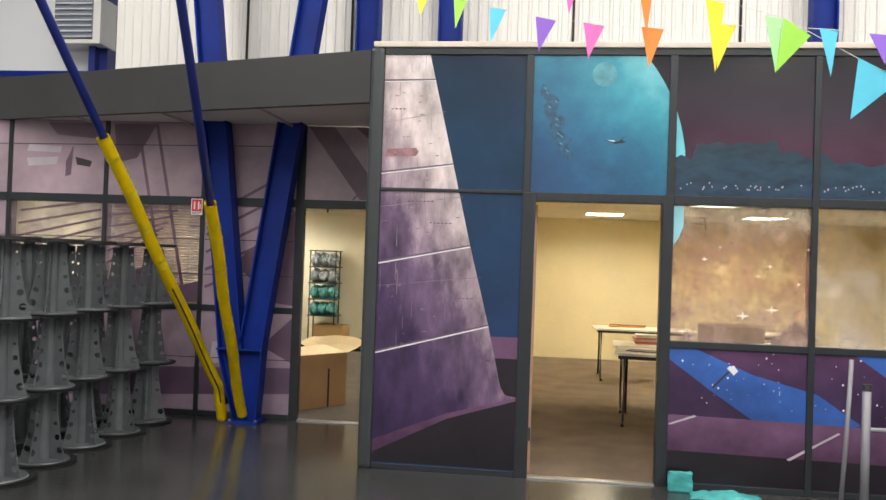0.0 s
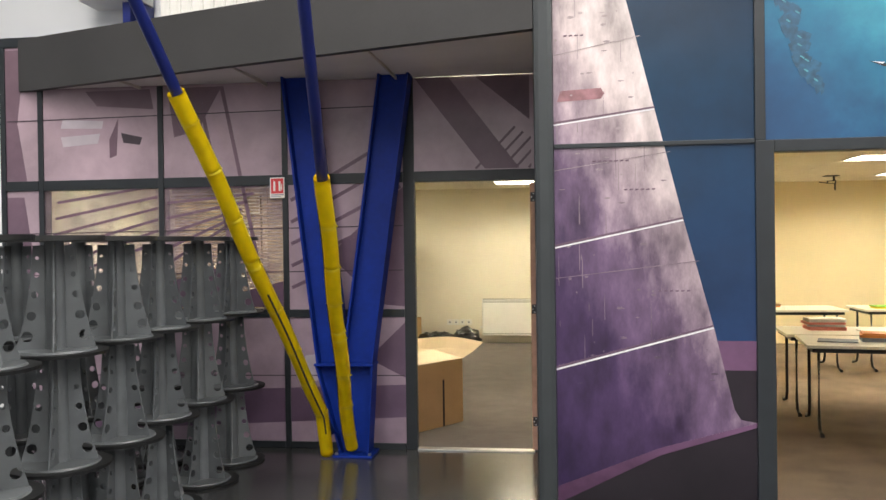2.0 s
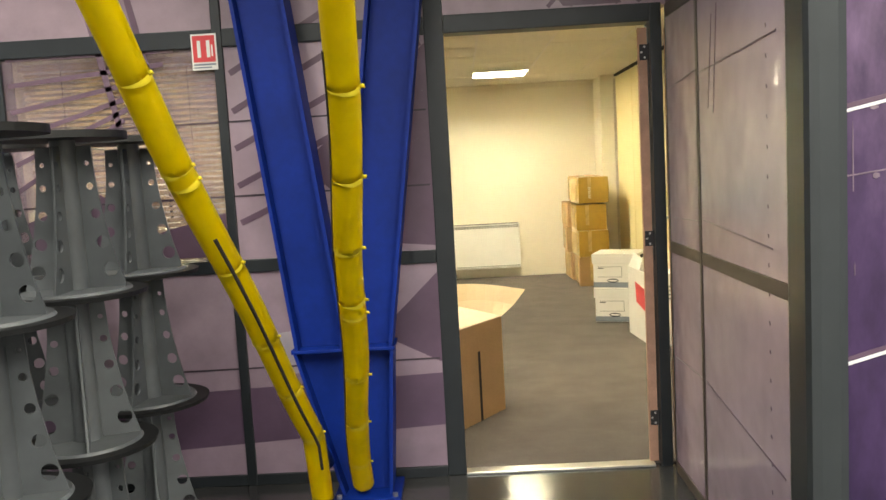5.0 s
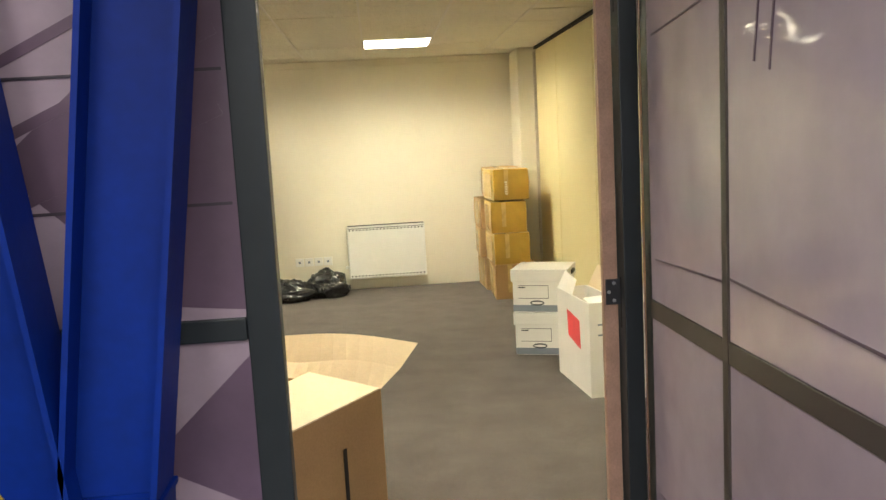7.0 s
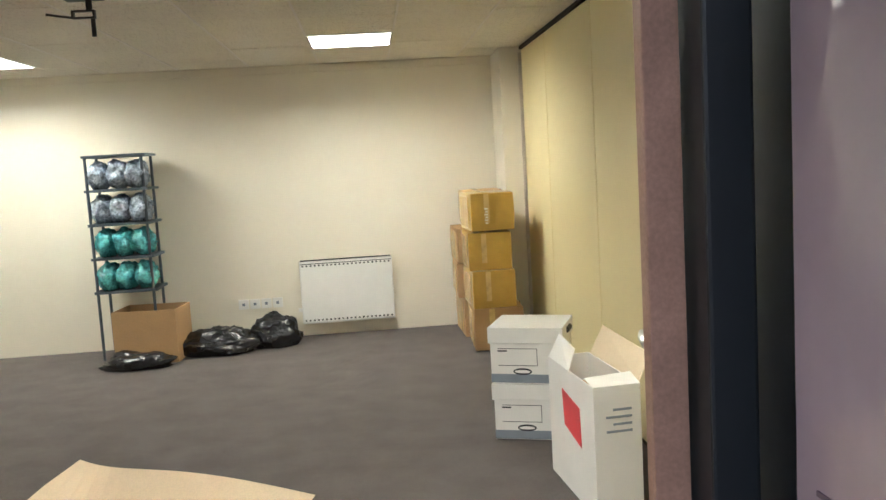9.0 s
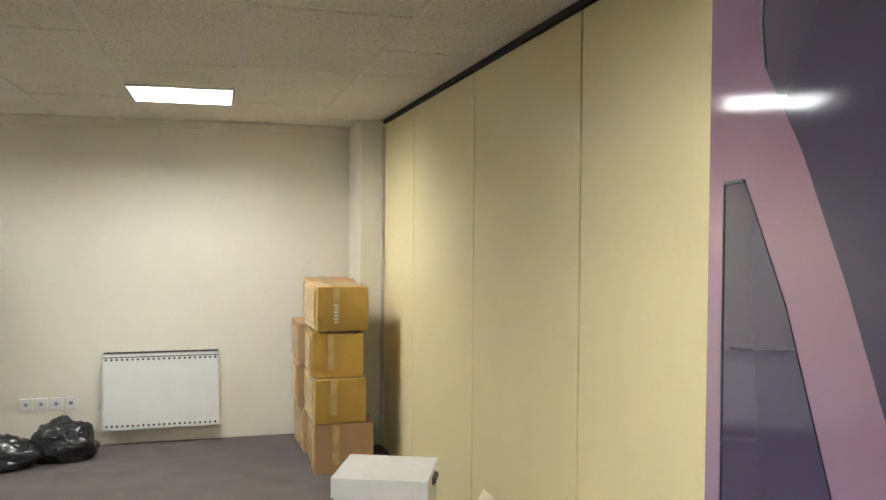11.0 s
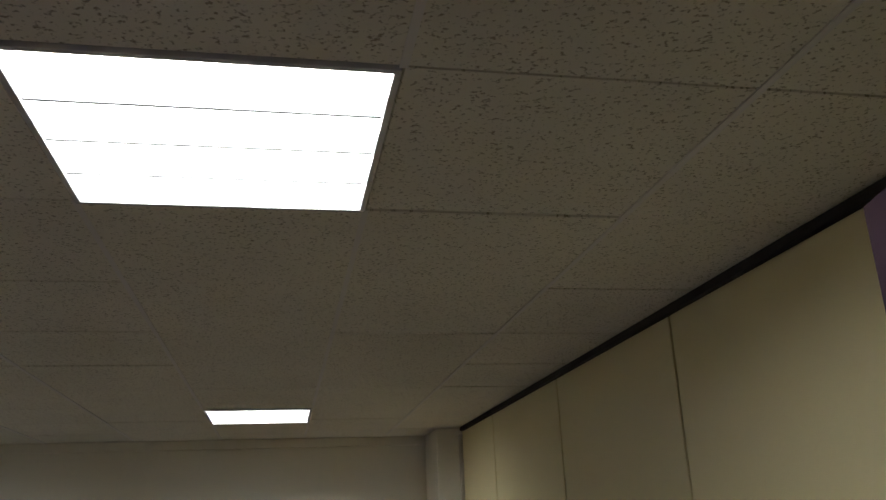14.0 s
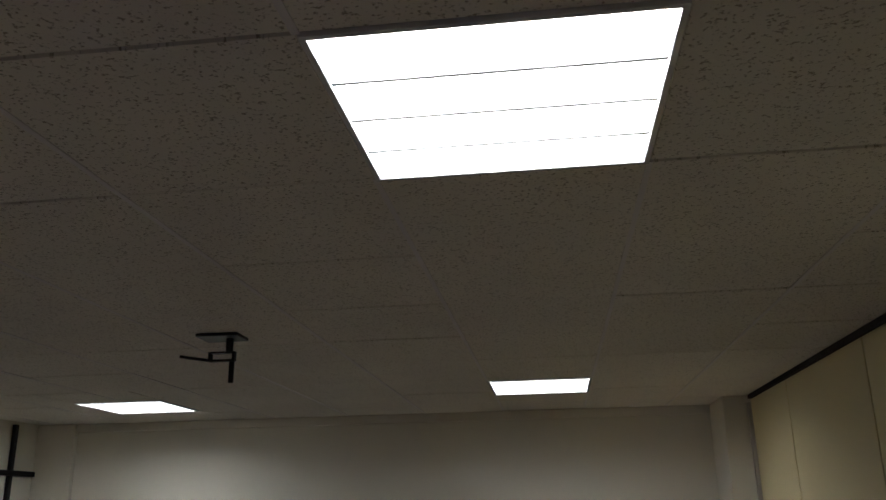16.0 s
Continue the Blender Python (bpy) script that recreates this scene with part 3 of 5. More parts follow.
for x0, x1 in RIGHT:
    pane(x0, x1, 0.04, 1.01, M_SPACE)
    g = pane(x0, x1, 1.06, 2.05, M_REDFILM if x0 < 1.5 else M_CLEARFILM, name="window_pane")
    g.visible_shadow = False
    pane(x0, x1, 2.115, ZT - 0.02, M_DUSK)
    frame_bar(x0, x1, 1.01, 1.06)
    frame_bar(x0, x1, 2.05, 2.115)
    frame_bar(x0, x1, 0, 0.04)
    frame_bar(x1, x1 + 0.045, 0.0, ZT - 0.021)
# remaining solid front beyond the last window, out to the corner
b = B()
box(b, 5.026, XR + 0.2, YF, YF + 0.1, 0, ZT)
structure("wall_front_end", b, M_FASCIA, "plain dark end of the glazed front", "wall")
b = B()
box(b, XS, XR + 0.2, YF - 0.03, YF + 0.14, ZT + 0.031, ZT + 0.075, 0.008)
structure("coping_trim", b, M_COPING, "beige coping along the top of the front", "trim")

TOWER = [(-1.16, 3.14), (-0.815, 3.14), (-0.612, 2.307), (-0.464, 1.697), (-0.309, 1.107), (-0.205, 0.66), (-0.17, 0.6), (-0.086, 0.585), (-0.6, 0.44), (-1.16, 0.215)]
R = (AX0, AX1, 0.04, ZT - 0.021)
decal([(-1.16, 0.87), (-0.086, 0.87), (-0.086, 0.05), (-1.16, 0.05)], M_BLACKP, 1, *R)
decal([(-0.3, 1.03), (-0.086, 1.03), (-0.086, 0.87), (-0.28, 0.87)], M_BAND, 1.5, *R)
decal(TOWER, M_TOWER, 2, *R)
decal([(-1.16, 0.215), (-0.6, 0.44), (-0.086, 0.585), (-0.086, 0.56), (-0.6, 0.4), (-1.16, 0.12)], M_BAND, 3, *R)
for z0, z1, xr, w in ((2.935, 2.945, -0.765, 0.006), (2.235, 2.307, -0.612, 0.008), (1.553, 1.697, -0.464, 0.009), (0.875, 1.107, -0.309, 0.01)):
    decal([(-1.16, z0), (xr, z1), (xr, z1 - w), (-1.16, z0 - w)], M_STAR, 3.4, *R)
    decal([(-1.16, z0 + 0.014), (xr, z1 + 0.012), (xr, z1 + 0.002), (-1.16, z0 + 0.002)], M_PLUM, 3.2, *R)
decal([(-1.12, 2.42), (-0.9, 2.43), (-0.88, 2.4), (-0.9, 2.37), (-1.14, 2.36)], M_REDPRINT, 3, *R)
rng = random.Random(11)
def right_edge(z):
    """The tower's slanting right side at a height."""
    return -0.815 + 0.61 * (3.14 - z) / 2.48


for k in range(90):
    z = rng.uniform(0.75, 3.05)
    x = rng.uniform(-1.15, right_edge(z) - 0.06)
    w, h = rng.uniform(0.006, 0.04), rng.uniform(0.003, 0.014)
    if rng.random() < 0.4:
        w, h = rng.uniform(0.002, 0.005), rng.uniform(0.03, 0.2)
    decal([(x, z), (x + w * 0.4, z - 0.003), (x + w, z + 0.002), (x + w * 0.9, z + h * 0.8), (x + w * 0.3, z + h), (x - 0.001, z + h * 0.6)], M_GRIME, 3.1 + 0.001 * k, *R)
# rows of small vents and panel joints
for z, x0_, n_ in ((2.02, -0.95, 7), (1.86, -0.78, 6), (2.72, -1.1, 4), (1.3, -0.6, 6)):
    for k in range(n_):
        decal([(x0_ + 0.03 * k, z), (x0_ + 0.03 * k + 0.018, z + 0.002), (x0_ + 0.03 * k + 0.018, z + 0.01), (x0_ + 0.03 * k, z + 0.008)], M_PLUM, 3.4, *R)
for z in (2.62, 1.98, 1.38):
    decal([(-1.16, z), (right_edge(z), z + 0.09), (right_edge(z), z + 0.086), (-1.16, z - 0.004)], M_GRIME, 3.3, *R)
circle = [(-0.227 + 1.317 * math.cos(a * math.tau / 96), 2.3 + 1.317 * math.sin(a * math.tau / 96)) for a in range(96)]
P = (-0.029, 0.959, 2.117, ZT - 0.021)
decal(circle, M_PLANET, 1, *P)
decal(circle, M_PLANETLIT, 1, 1.017, 1.2, 2.117, ZT - 0.021)
decal([(1.017, 2.04), (1.085, 2.04), (1.087, 1.9), (1.06, 1.82), (1.019, 1.75)], M_PLANETLIT, 1, 1.017, 1.97, 1.06, 2.05)
moon = [(0.49 + 0.09 * math.cos(a * math.tau / 24), 3.0 + 0.09 * math.sin(a * math.tau / 24)) for a in range(24)]
decal(moon, M_MOON, 2, *P)
# station and small craft on the planet
for k in range(30):
    f = k / 29
    x, z = 0.06 + 0.17 * f + rng.uniform(-0.035, 0.035), 2.9 - 0.52 * f + rng.uniform(-0.02, 0.02)
    w = 0.012 + 0.035 * math.sin(f * math.pi)
    decal([(x - w, z), (x - w * 0.2, z + 0.035), (x + w, z + 0.012), (x + w * 0.7, z - 0.03), (x - w * 0.4, z - 0.045)], M_STATION, 2 + 0.02 * k, *P)
    if k % 3 == 0:
        decal([(x, z), (x + 0.02, z - 0.014), (x + 0.024, z - 0.008), (x + 0.004, z + 0.006)], M_MOON, 2.7, *P)
decal([(0.5, 2.52), (0.6, 2.5), (0.68, 2.56), (0.62, 2.52), (0.66, 2.5), (0.58, 2.485)], M_INK, 2.4, *P)
decal([(0.52, 2.515), (0.58, 2.51), (0.57, 2.5)], M_STAR, 2.6, *P)
# ridge line across the upper windows
for x0, x1 in RIGHT:
    pts = []
    n = 26
    for k in range(n + 1):
        x = x0 + (x1 - x0) * k / n
        h = 2.42 + 0.09 * noise.noise((x * 2.3, 1.7, 0)) + 0.05 * noise.noise((x * 9.0, 5.1, 0)) + (0.1 if 1.15 < x < 1.75 else 0.0)
        pts.append((x, h))
    decal(pts + [(x1, 2.1), (x0, 2.1)], M_RIDGE, 1.6, x0 + 0.001, x1 - 0.001, 2.117, ZT - 0.021)
    for k in range(26):
        x, z = rng.uniform(x0, x1), 2.16 + 0.05 * rng.random()
        decal([(x, z), (x + 0.008, z), (x + 0.01, z + 0.01), (x, z + 0.012)], M_GREENLIT, 2.2, x0 + 0.001, x1 - 0.001, 2.117, 3.1)
    # space, nebula and stars below
    decal([(0.9, 1.01), (1.2, 1.01), (1.6, 0.84), (2.05, 0.72), (2.35, 0.52), (2.2, 0.44), (1.6, 0.52), (1.3, 0.72)], M_NEBULA, 1, x0 + 0.001, x1 - 0.001, 0.05, 1.009)
    decal([(2.3, 1.01), (3.4, 1.01), (3.0, 0.7), (2.6, 0.8)], M_NEBULA, 1, x0 + 0.001, x1 - 0.001, 0.05, 1.009)
    decal([(0.9, 0.53), (6, 0.44), (6, 0.2), (0.9, 0.27)], M_BAND, 1.6, x0 + 0.001, x1 - 0.001, 0.05, 1.009)
    decal([(0.9, 0.27), (6, 0.2), (6, 0.05), (0.9, 0.05)], M_BLACKP, 1.8, x0 + 0.001, x1 - 0.001, 0.05, 1.009)
    for k in range(34):
        x, z, s = rng.uniform(x0, x1), rng.uniform(0.56, 1.0), rng.choice((0.003, 0.004, 0.005, 0.009))
        decal([(x - s, z), (x, z - s), (x + s, z), (x, z + s)], M_STAR, 2, x0 + 0.001, x1 - 0.001, 0.05, 1.009)
decal([(1.42, 0.88), (1.47, 0.9), (1.5, 0.86), (1.47, 0.83)], M_STAR, 2.4, *(1.017, 1.97, 0.05, 1.0))
decal([(1.32, 0.74), (1.43, 0.86), (1.44, 0.85), (1.33, 0.73)], M_INK, 2.4, *(1.017, 1.97, 0.05, 1.0))
decal([(1.02, 0.46), (1.2, 0.53), (1.22, 0.52), (1.03, 0.45)], M_GREENLIT, 2.4, *(1.017, 1.97, 0.05, 1.0))
decal([(1.85, 0.25), (2.2, 0.46), (2.21, 0.45), (1.87, 0.24)], M_GREENLIT, 2.4, *(1.017, 2.9, 0.05, 1.0))

for x, z, r_ in ((1.52, 1.26, 0.03), (1.72, 1.31, 0.03), (1.62, 1.55, 0.016), (1.7, 1.62, 0.02), (1.24, 1.66, 0.02), (1.9, 1.5, 0.014), (1.35, 1.75, 0.012), (1.1, 1.13, 0.02), (1.96, 1.75, 0.012)):
    decal([(x - r_ * 1.6, z), (x - r_ * 0.2, z - r_ * 0.2), (x, z - r_), (x + r_ * 0.2, z - r_ * 0.2), (x + r_ * 1.6, z), (x + r_ * 0.2, z + r_ * 0.2), (x, z + r_), (x - r_ * 0.2, z + r_ * 0.2)], M_STAR, 2, 1.017, 1.974, 1.061, 2.049)

# corner post
b = B()
box(b, XS - 0.02, -1.16, YF - 0.03, YF + 0.14, 0, ZT + 0.03, 0.03)
structure("corner_post", b, M_POST, "rounded grey steel post at the recess corner", "post")

# ---- recess: side wall, rear wall, diagonal roof edge ----
side = structure("wall_recess_side", box(B(), XS + 0.03, XS + 0.1, YF + 0.14, YB + 0.06, 0, 3.1), M_FRAME, "glossy mauve film panels on the recess side wall", "wall")


def side_panel(y0, y1, z0, z1, m, name="panel", out=0.0):
    b_ = B()
    box(b_, XS - out, XS + 0.029, y0, y1, z0, z1, 0.002)
    return part(name, b_, m, side)


for y0, y1 in ((5.665, 6.538), (6.568, 7.02)):
    for z0, z1 in ((0.05, 1.02), (1.07, 2.05), (2.11, 3.08)):
        side_panel(y0, y1, z0, z1, M_MAUVE2)
side_panel(6.539, 6.567, 0.0, 3.08, M_BROWNBAR, "frame_bar", 0.004)
for z0, z1 in ((1.021, 1.069), (2.051, 2.109), (0.0, 0.049)):
    side_panel(5.665, 6.538, z0, z1, M_BROWNBAR, "frame_bar", 0.003)
    side_panel(6.568, 7.02, z0, z1, M_BROWNBAR, "frame_bar", 0.003)


def side_line(y0, z0, y1, z1, w=0.005, m=M_PLUM):
    d = Vector((0, y1 - y0, z1 - z0)).normalized()
    n = Vector((0, -d.z, d.y)) * w / 2
    p, q = Vector((XS - 0.0025, y0, z0)), Vector((XS - 0.0025, y1, z1))
    b_ = B()
    slab(b_, [p + n, q + n, q - n, p - n], (0.002, 0, 0))
    part("print", b_, m, side)


side_line(6.98, 1.18, 6.57, 1.19)
side_line(6.53, 1.2, 5.8, 1.16)
side_line(6.98, 0.55, 6.57, 0.56)
side_line(6.53, 0.56, 5.72, 0.47)
side_line(6.98, 1.74, 6.57, 1.78)
side_line(6.53, 1.76, 5.75, 1.8)
side_line(6.42, 1.62, 6.36, 1.95, 0.006)
side_line(6.36, 1.6, 6.3, 1.98, 0.006)
for k in range(60):
    side_line(5.83 + 0.004 * math.sin(k * 2.1), 0.2 + k * 0.03, 5.83 + 0.004 * math.sin(k * 2.1 + 1), 0.2 + k * 0.03 + 0.012, 0.005, M_PLUM) if k % 3 == 0 else None

rear = structure("wall_recess_rear", box(B(), XS - 0.08, XS + 0.03, YB, YB + 0.1, 2.12, 2.84), M_MAUVE, "recessed glazed wall with mauve printed film", "wall")
COLS = [(-5.60, -5.315), (-5.27, -4.285), (-4.24, -3.265), (-3.22, -2.31)]


def rbar(x0, x1, z0, z1, deep=0.1):
    return frame_bar(x0, x1, z0, z1, YB, rear, deep)


def rpane(x0, x1, z0, z1, m, name="panel"):
    return pane(x0, x1, z0, z1, m, YB, rear, name)


def rdecal(poly, m, lift, x0=-5.6, x1=-1.26, z0=0.05, z1=3.2):
    return decal(poly, m, lift, x0, x1, z0, z1, YB, rear)


for k, (x0, x1) in enumerate(COLS):
    rpane(x0, x1, 0.05, 1.02, M_MAUVE)
    if 0 < k < 3:
        rpane(x0, x1, 1.08, 2.05, M_MAUVECLEAR, "window_pane").visible_shadow = False
    else:
        rpane(x0, x1, 1.08, 2.05, M_MAUVE)
    rpane(x0, x1, 2.13, 3.22, M_MAUVE)
    rbar(x0, x1, 1.02, 1.08), rbar(x0, x1, 2.05, 2.13), rbar(x0, x1, 0, 0.05)
for x0, x1 in ((-5.645, -5.601), (-5.314, -5.271), (-4.284, -4.241), (-3.264, -3.221)):
    rbar(x0, x1, 0, 3.22)
frame_bar(-2.3095, -2.222, 0, 3.22, 7.113, rear, 0.05)
rpane(-2.221, -1.33, 2.13, 2.84, M_MAUVE)
rbar(-2.221, -1.303, 2.05, 2.13)
rbar(-1.302, -1.251, 0, 2.13)
rbar(-5.645, -5.0, 3.221, 3.3)
b = B()
box(b, XL - 0.2, -5.646, YB - 0.01, YB + 0.3, 0, 3.3)
structure("wall_end", b, M_WHITE, "white end face of the recessed wall", "wall")
# printed shapes on the recessed wall
for poly, m in (
    ([(-5.6, 3.2), (-5.42, 3.2), (-5.5, 2.6), (-5.42, 2.13), (-5.6, 2.13)], M_PLUM),
    ([(-5.6, 2.0), (-5.45, 2.0), (-5.36, 1.4), (-5.45, 1.1), (-5.6, 1.1)], M_PLUM),
    ([(-4.9, 2.84), (-4.35, 2.84), (-4.32, 2.68), (-4.8, 2.72)], M_PLUM),
    ([(-4.7, 2.45), (-4.62, 2.62), (-4.64, 2.32), (-4.7, 2.3)], M_PLUM),
    ([(-4.2, 2.84), (-3.75, 2.84), (-3.95, 2.5), (-4.15, 2.45)], M_PLUM),
    ([(-2.21, 2.84), (-1.95, 2.84), (-1.42, 2.14), (-1.68, 2.14)], M_PLUM),
    ([(-1.75, 2.84), (-1.34, 2.84), (-1.34, 2.5)], M_PLUM),
    ([(-2.9, 1.5), (-2.306, 2.02), (-2.306, 1.1), (-2.5, 1.12)], M_PLUM),
    ([(-2.306, 0.98), (-2.6, 0.7), (-2.306, 0.55)], M_PLUM),
    ([(-5.2, 0.4), (-2.306, 0.5), (-2.306, 0.25), (-5.2, 0.1)], M_PLUM),
    ([(-4.2, 1.3), (-3.85, 1.42), (-3.6, 1.22), (-3.27, 1.3), (-3.27, 1.1), (-4.2, 1.1)], M_PLUM),
    ([(-5.1, 2.62), (-4.75, 2.6), (-4.76, 2.54), (-5.12, 2.55)], M_GREENLIT),
    ([(-5.12, 2.48), (-4.78, 2.5), (-4.8, 2.42), (-5.1, 2.4)], M_GREENLIT),
    ([(-4.6, 2.5), (-4.42, 2.46), (-4.44, 2.4), (-4.58, 2.42)], M_LINE),
    ([(-3.1, 0.72), (-2.95, 0.74), (-2.9, 0.55), (-3.12, 0.5)], M_GREENLIT),
):
    rdecal(poly, m, 1.0)


def rline(x0, z0, x1, z1, w=0.022, m=M_PLUM, lift=1.6):
    d = Vector((x1 - x0, z1 - z0)).normalized() * w / 2
    rdecal([(x0 - d.y, z0 + d.x), (x1 - d.y, z1 + d.x), (x1 + d.y, z1 - d.x), (x0 + d.y, z0 - d.x)], m, lift)


for k in range(6):
    rline(-5.26 + 0.02 * k, 1.3 + 0.13 * k, -4.3, 1.62 + 0.09 * k)
    rline(-4.22, 1.45 + 0.12 * k, -3.7 + 0.05 * k, 1.75 + 0.06 * k)
for k in range(5):
    rline(-3.2, 1.25 + 0.17 * k, -2.33, 1.62 + 0.2 * k, 0.028)
    rline(-1.75 + 0.1 * k, 2.14, -1.45 + 0.06 * k, 2.45 - 0.04 * k, 0.018)
rline(-3.95, 2.84, -3.6, 1.1, 0.03), rline(-3.75, 2.84, -3.4, 1.1, 0.03)
for z in (0.55, 1.36, 1.7, 2.62):
    rline(-5.59, z, -2.32, z + 0.02, 0.008, M_LINE, 2.2)

# blinds behind the windows of the store room
blind = thing("venetian_blind", pose(-3.74, YB + 0.16, 2.04), "closed wooden venetian blind behind the window", "blind")
b = B()
box(b, -0.5, 0.5, -0.02, 0.02, -0.03, 0.0, 0.004)
part("head_rail", b, M_BLIND, blind)
b = B()
box(b, -0.49, 0.49, -0.012, 0.012, -0.0015, 0.0015, m=pose(0, 0, 0, 38))
slat = part("slat", b, M_BLIND, blind)
slat.matrix_basis = pose(0, 0, -0.05)
for k in range(1, 36):
    share(slat, pose(0, 0, -0.05 - 0.0265 * k))
for cx in (-0.3, 0.3):
    b = B()
    cyl(b, (cx, -0.014, -0.03), (cx, -0.014, -0.99), 0.0015, seg=6)
    part("cord", b, M_LINE, blind)

# roof edge of the recess, running diagonally to the end of the rear wall
E0, E1 = Vector((-1.27, 5.50, 0)), Vector((-5.47, 7.085, 0))
dirn = (E1 - E0).normalized()
out = Vector((dirn.y, -dirn.x, 0))
if out.y > 0:
    out = -out
b = B()
slab(b, [E0 + Vector((0, 0, 2.77)), E1 + Vector((0, 0, 2.86)), E1 + Vector((0, 0, 3.28)), E0 + Vector((0, 0, 3.17))], -out * 0.06)
structure("fascia", b, M_FASCIA, "charcoal fascia board of the recess roof", "fascia")
b = B()
slab(b, [(-1.27, 5.57, 2.79), (-5.4, 7.085, 2.87), (-1.27, 7.085, 2.84)], (0, 0, 0.05))
structure("soffit_ceiling", b, M_SOFFIT, "grey board ceiling of the recess", "ceiling")
for f in (0.25, 0.5, 0.75):
    p0 = E0.lerp(E1, f)
    b = B()
    box(b, p0.x - 0.006, p0.x + 0.006, p0.y + 0.08, 7.08, 2.785 + 0.07 * f, 2.81 + 0.07 * f)
    structure("soffit_trim", b, M_COPING, "thin joint between soffit boards", "trim")
b = B()
slab(b, [(-1.27, 5.6, 3.12), (-5.4, 7.1, 3.2), (-5.4, 7.6, 3.2), (-1.27, 7.6, 3.12)], (0, 0, 0.04))
structure("recess_roof", b, M_FASCIA, "flat roof over the recess", "roof")

# ---- ceiling lamps ----
def ceiling_lamp(x0, y0, group):
    lamp = thing("ceiling_light", pose(x0 + 0.3, y0 + 0.3, ZC), "square recessed ceiling light with louvre blades, switched on", "ceiling light", group)
    b_ = B()
    for a in ((-0.298, 0.298, -0.3, -0.288), (-0.298, 0.298, 0.288, 0.3), (-0.298, -0.286, -0.288, 0.288), (0.286, 0.298, -0.288, 0.288)):
        box(b_, *a, -0.006, 0.07, 0.002)
    part("frame", b_, M_LOUVRE, lamp)
    b_ = B()
    box(b_, -0.286, 0.286, -0.288, 0.288, 0.05, 0.065)
    part("diffuser", b_, M_LAMP, lamp)
    for k in (-0.144, 0.0, 0.144):
        b_ = B()
        slab(b_, [(-0.285, k, -0.001), (0.285, k, -0.001), (0.285, k, 0.036), (-0.285, k, 0.036)], (0, 0.003, 0))
        lv = part("louvre", b_, M_BLADE, lamp)
        b_ = B()
        box(b_, -0.284, 0.284, k - 0.001, k + 0.006, -0.0045, -0.0015, 0.001)
        part("louvre_lip", b_, M_SHADELIP, lv)
    return lamp


for lx, ly in LAMPS_1:
    ceiling_lamp(lx, ly, "store room lights")
for lx, ly in LAMPS_2:
    ceiling_lamp(lx, ly, "meeting room lights")

# ---- blue V columns and padded stays ----
def h_column(xb, xt, zt, label):
    """Leaning H-section: web towards the hall, flanges on both sides."""
    col = thing("steel_column", pose(xb, 6.95, 0), label, "column", "leaning blue columns")
    lean = (xt - xb) / zt

    def bar(name, x0, x1, y0, y1):
        b_ = B()
        slab(b_, [(x0 + lean * 0.69, y0, 0.69), (x1 + lean * 0.69, y0, 0.69), (x1 + lean * zt, y0, zt), (x0 + lean * zt, y0, zt)], (0, y1 - y0, 0))
        part(name, b_, M_BLUE, col)

    bar("web", -0.1, 0.1, -0.012, 0.012)
    bar("flange", -0.116, -0.101, -0.085, 0.085)
    bar("flange", 0.101, 0.116, -0.085, 0.085)
    return col


h_column(-2.752, -3.543, 7.0, "bright blue leaning steel column passing through the roof")
h_column(-2.731, -1.744, 7.0, "bright blue leaning steel column passing through the roof")
foot = thing("column_foot", pose(-2.665, 6.95, 0), "blue tapered steel foot on which the leaning columns meet", "column foot")
b = B()
slab(b, [(-0.095, -0.012, 0.02), (0.095, -0.012, 0.02), (0.14, -0.012, 0.672), (-0.275, -0.012, 0.672)], (0, 0.024, 0))
part("web", b, M_BLUE, foot)
for xb_, xt_ in ((-0.112, -0.29), (0.096, 0.136)):
    b = B()
    slab(b, [(xb_, -0.085, 0.02), (xb_ + 0.015, -0.085, 0.02), (xt_ + 0.015, -0.085, 0.672), (xt_, -0.085, 0.672)], (0, 0.17, 0))
    part("flange", b, M_BLUE, foot)
b = B()
box(b, -0.298, 0.158, -0.092, 0.09, 0.673, 0.689, 0.003)
part("stiffener", b, M_BLUE, foot)
b = B()
box(b, -0.15, 0.15, -0.14, 0.12, 0, 0.019, 0.004)
part("base_plate", b, M_BLUE, foot)
for bx_ in (-0.125, 0.125):
    b = B()
    cyl(b, (bx_, -0.115, 0.019), (bx_, -0.115, 0.034), 0.013, seg=6)
    part("bolt", b, M_STEEL, foot)
for xt_, xb_ in ((-1.75, -1.72), (-0.95, -0.9), (2.6, 2.6)):
    c = thing("wall_column", pose(xb_, 7.4, 3.17), "blue steel column in front of the white cladding", "column", "blue wall columns")
    for nm, a in (("web", (-0.1, 0.1, -0.01, 0.01)), ("flange", (-0.115, -0.1, -0.08, 0.08)), ("flange", (0.1, 0.115, -0.08, 0.08))):
        b = B()
        box(b, *a, 0, 3.8)
        part(nm, b, M_BLUE, c)


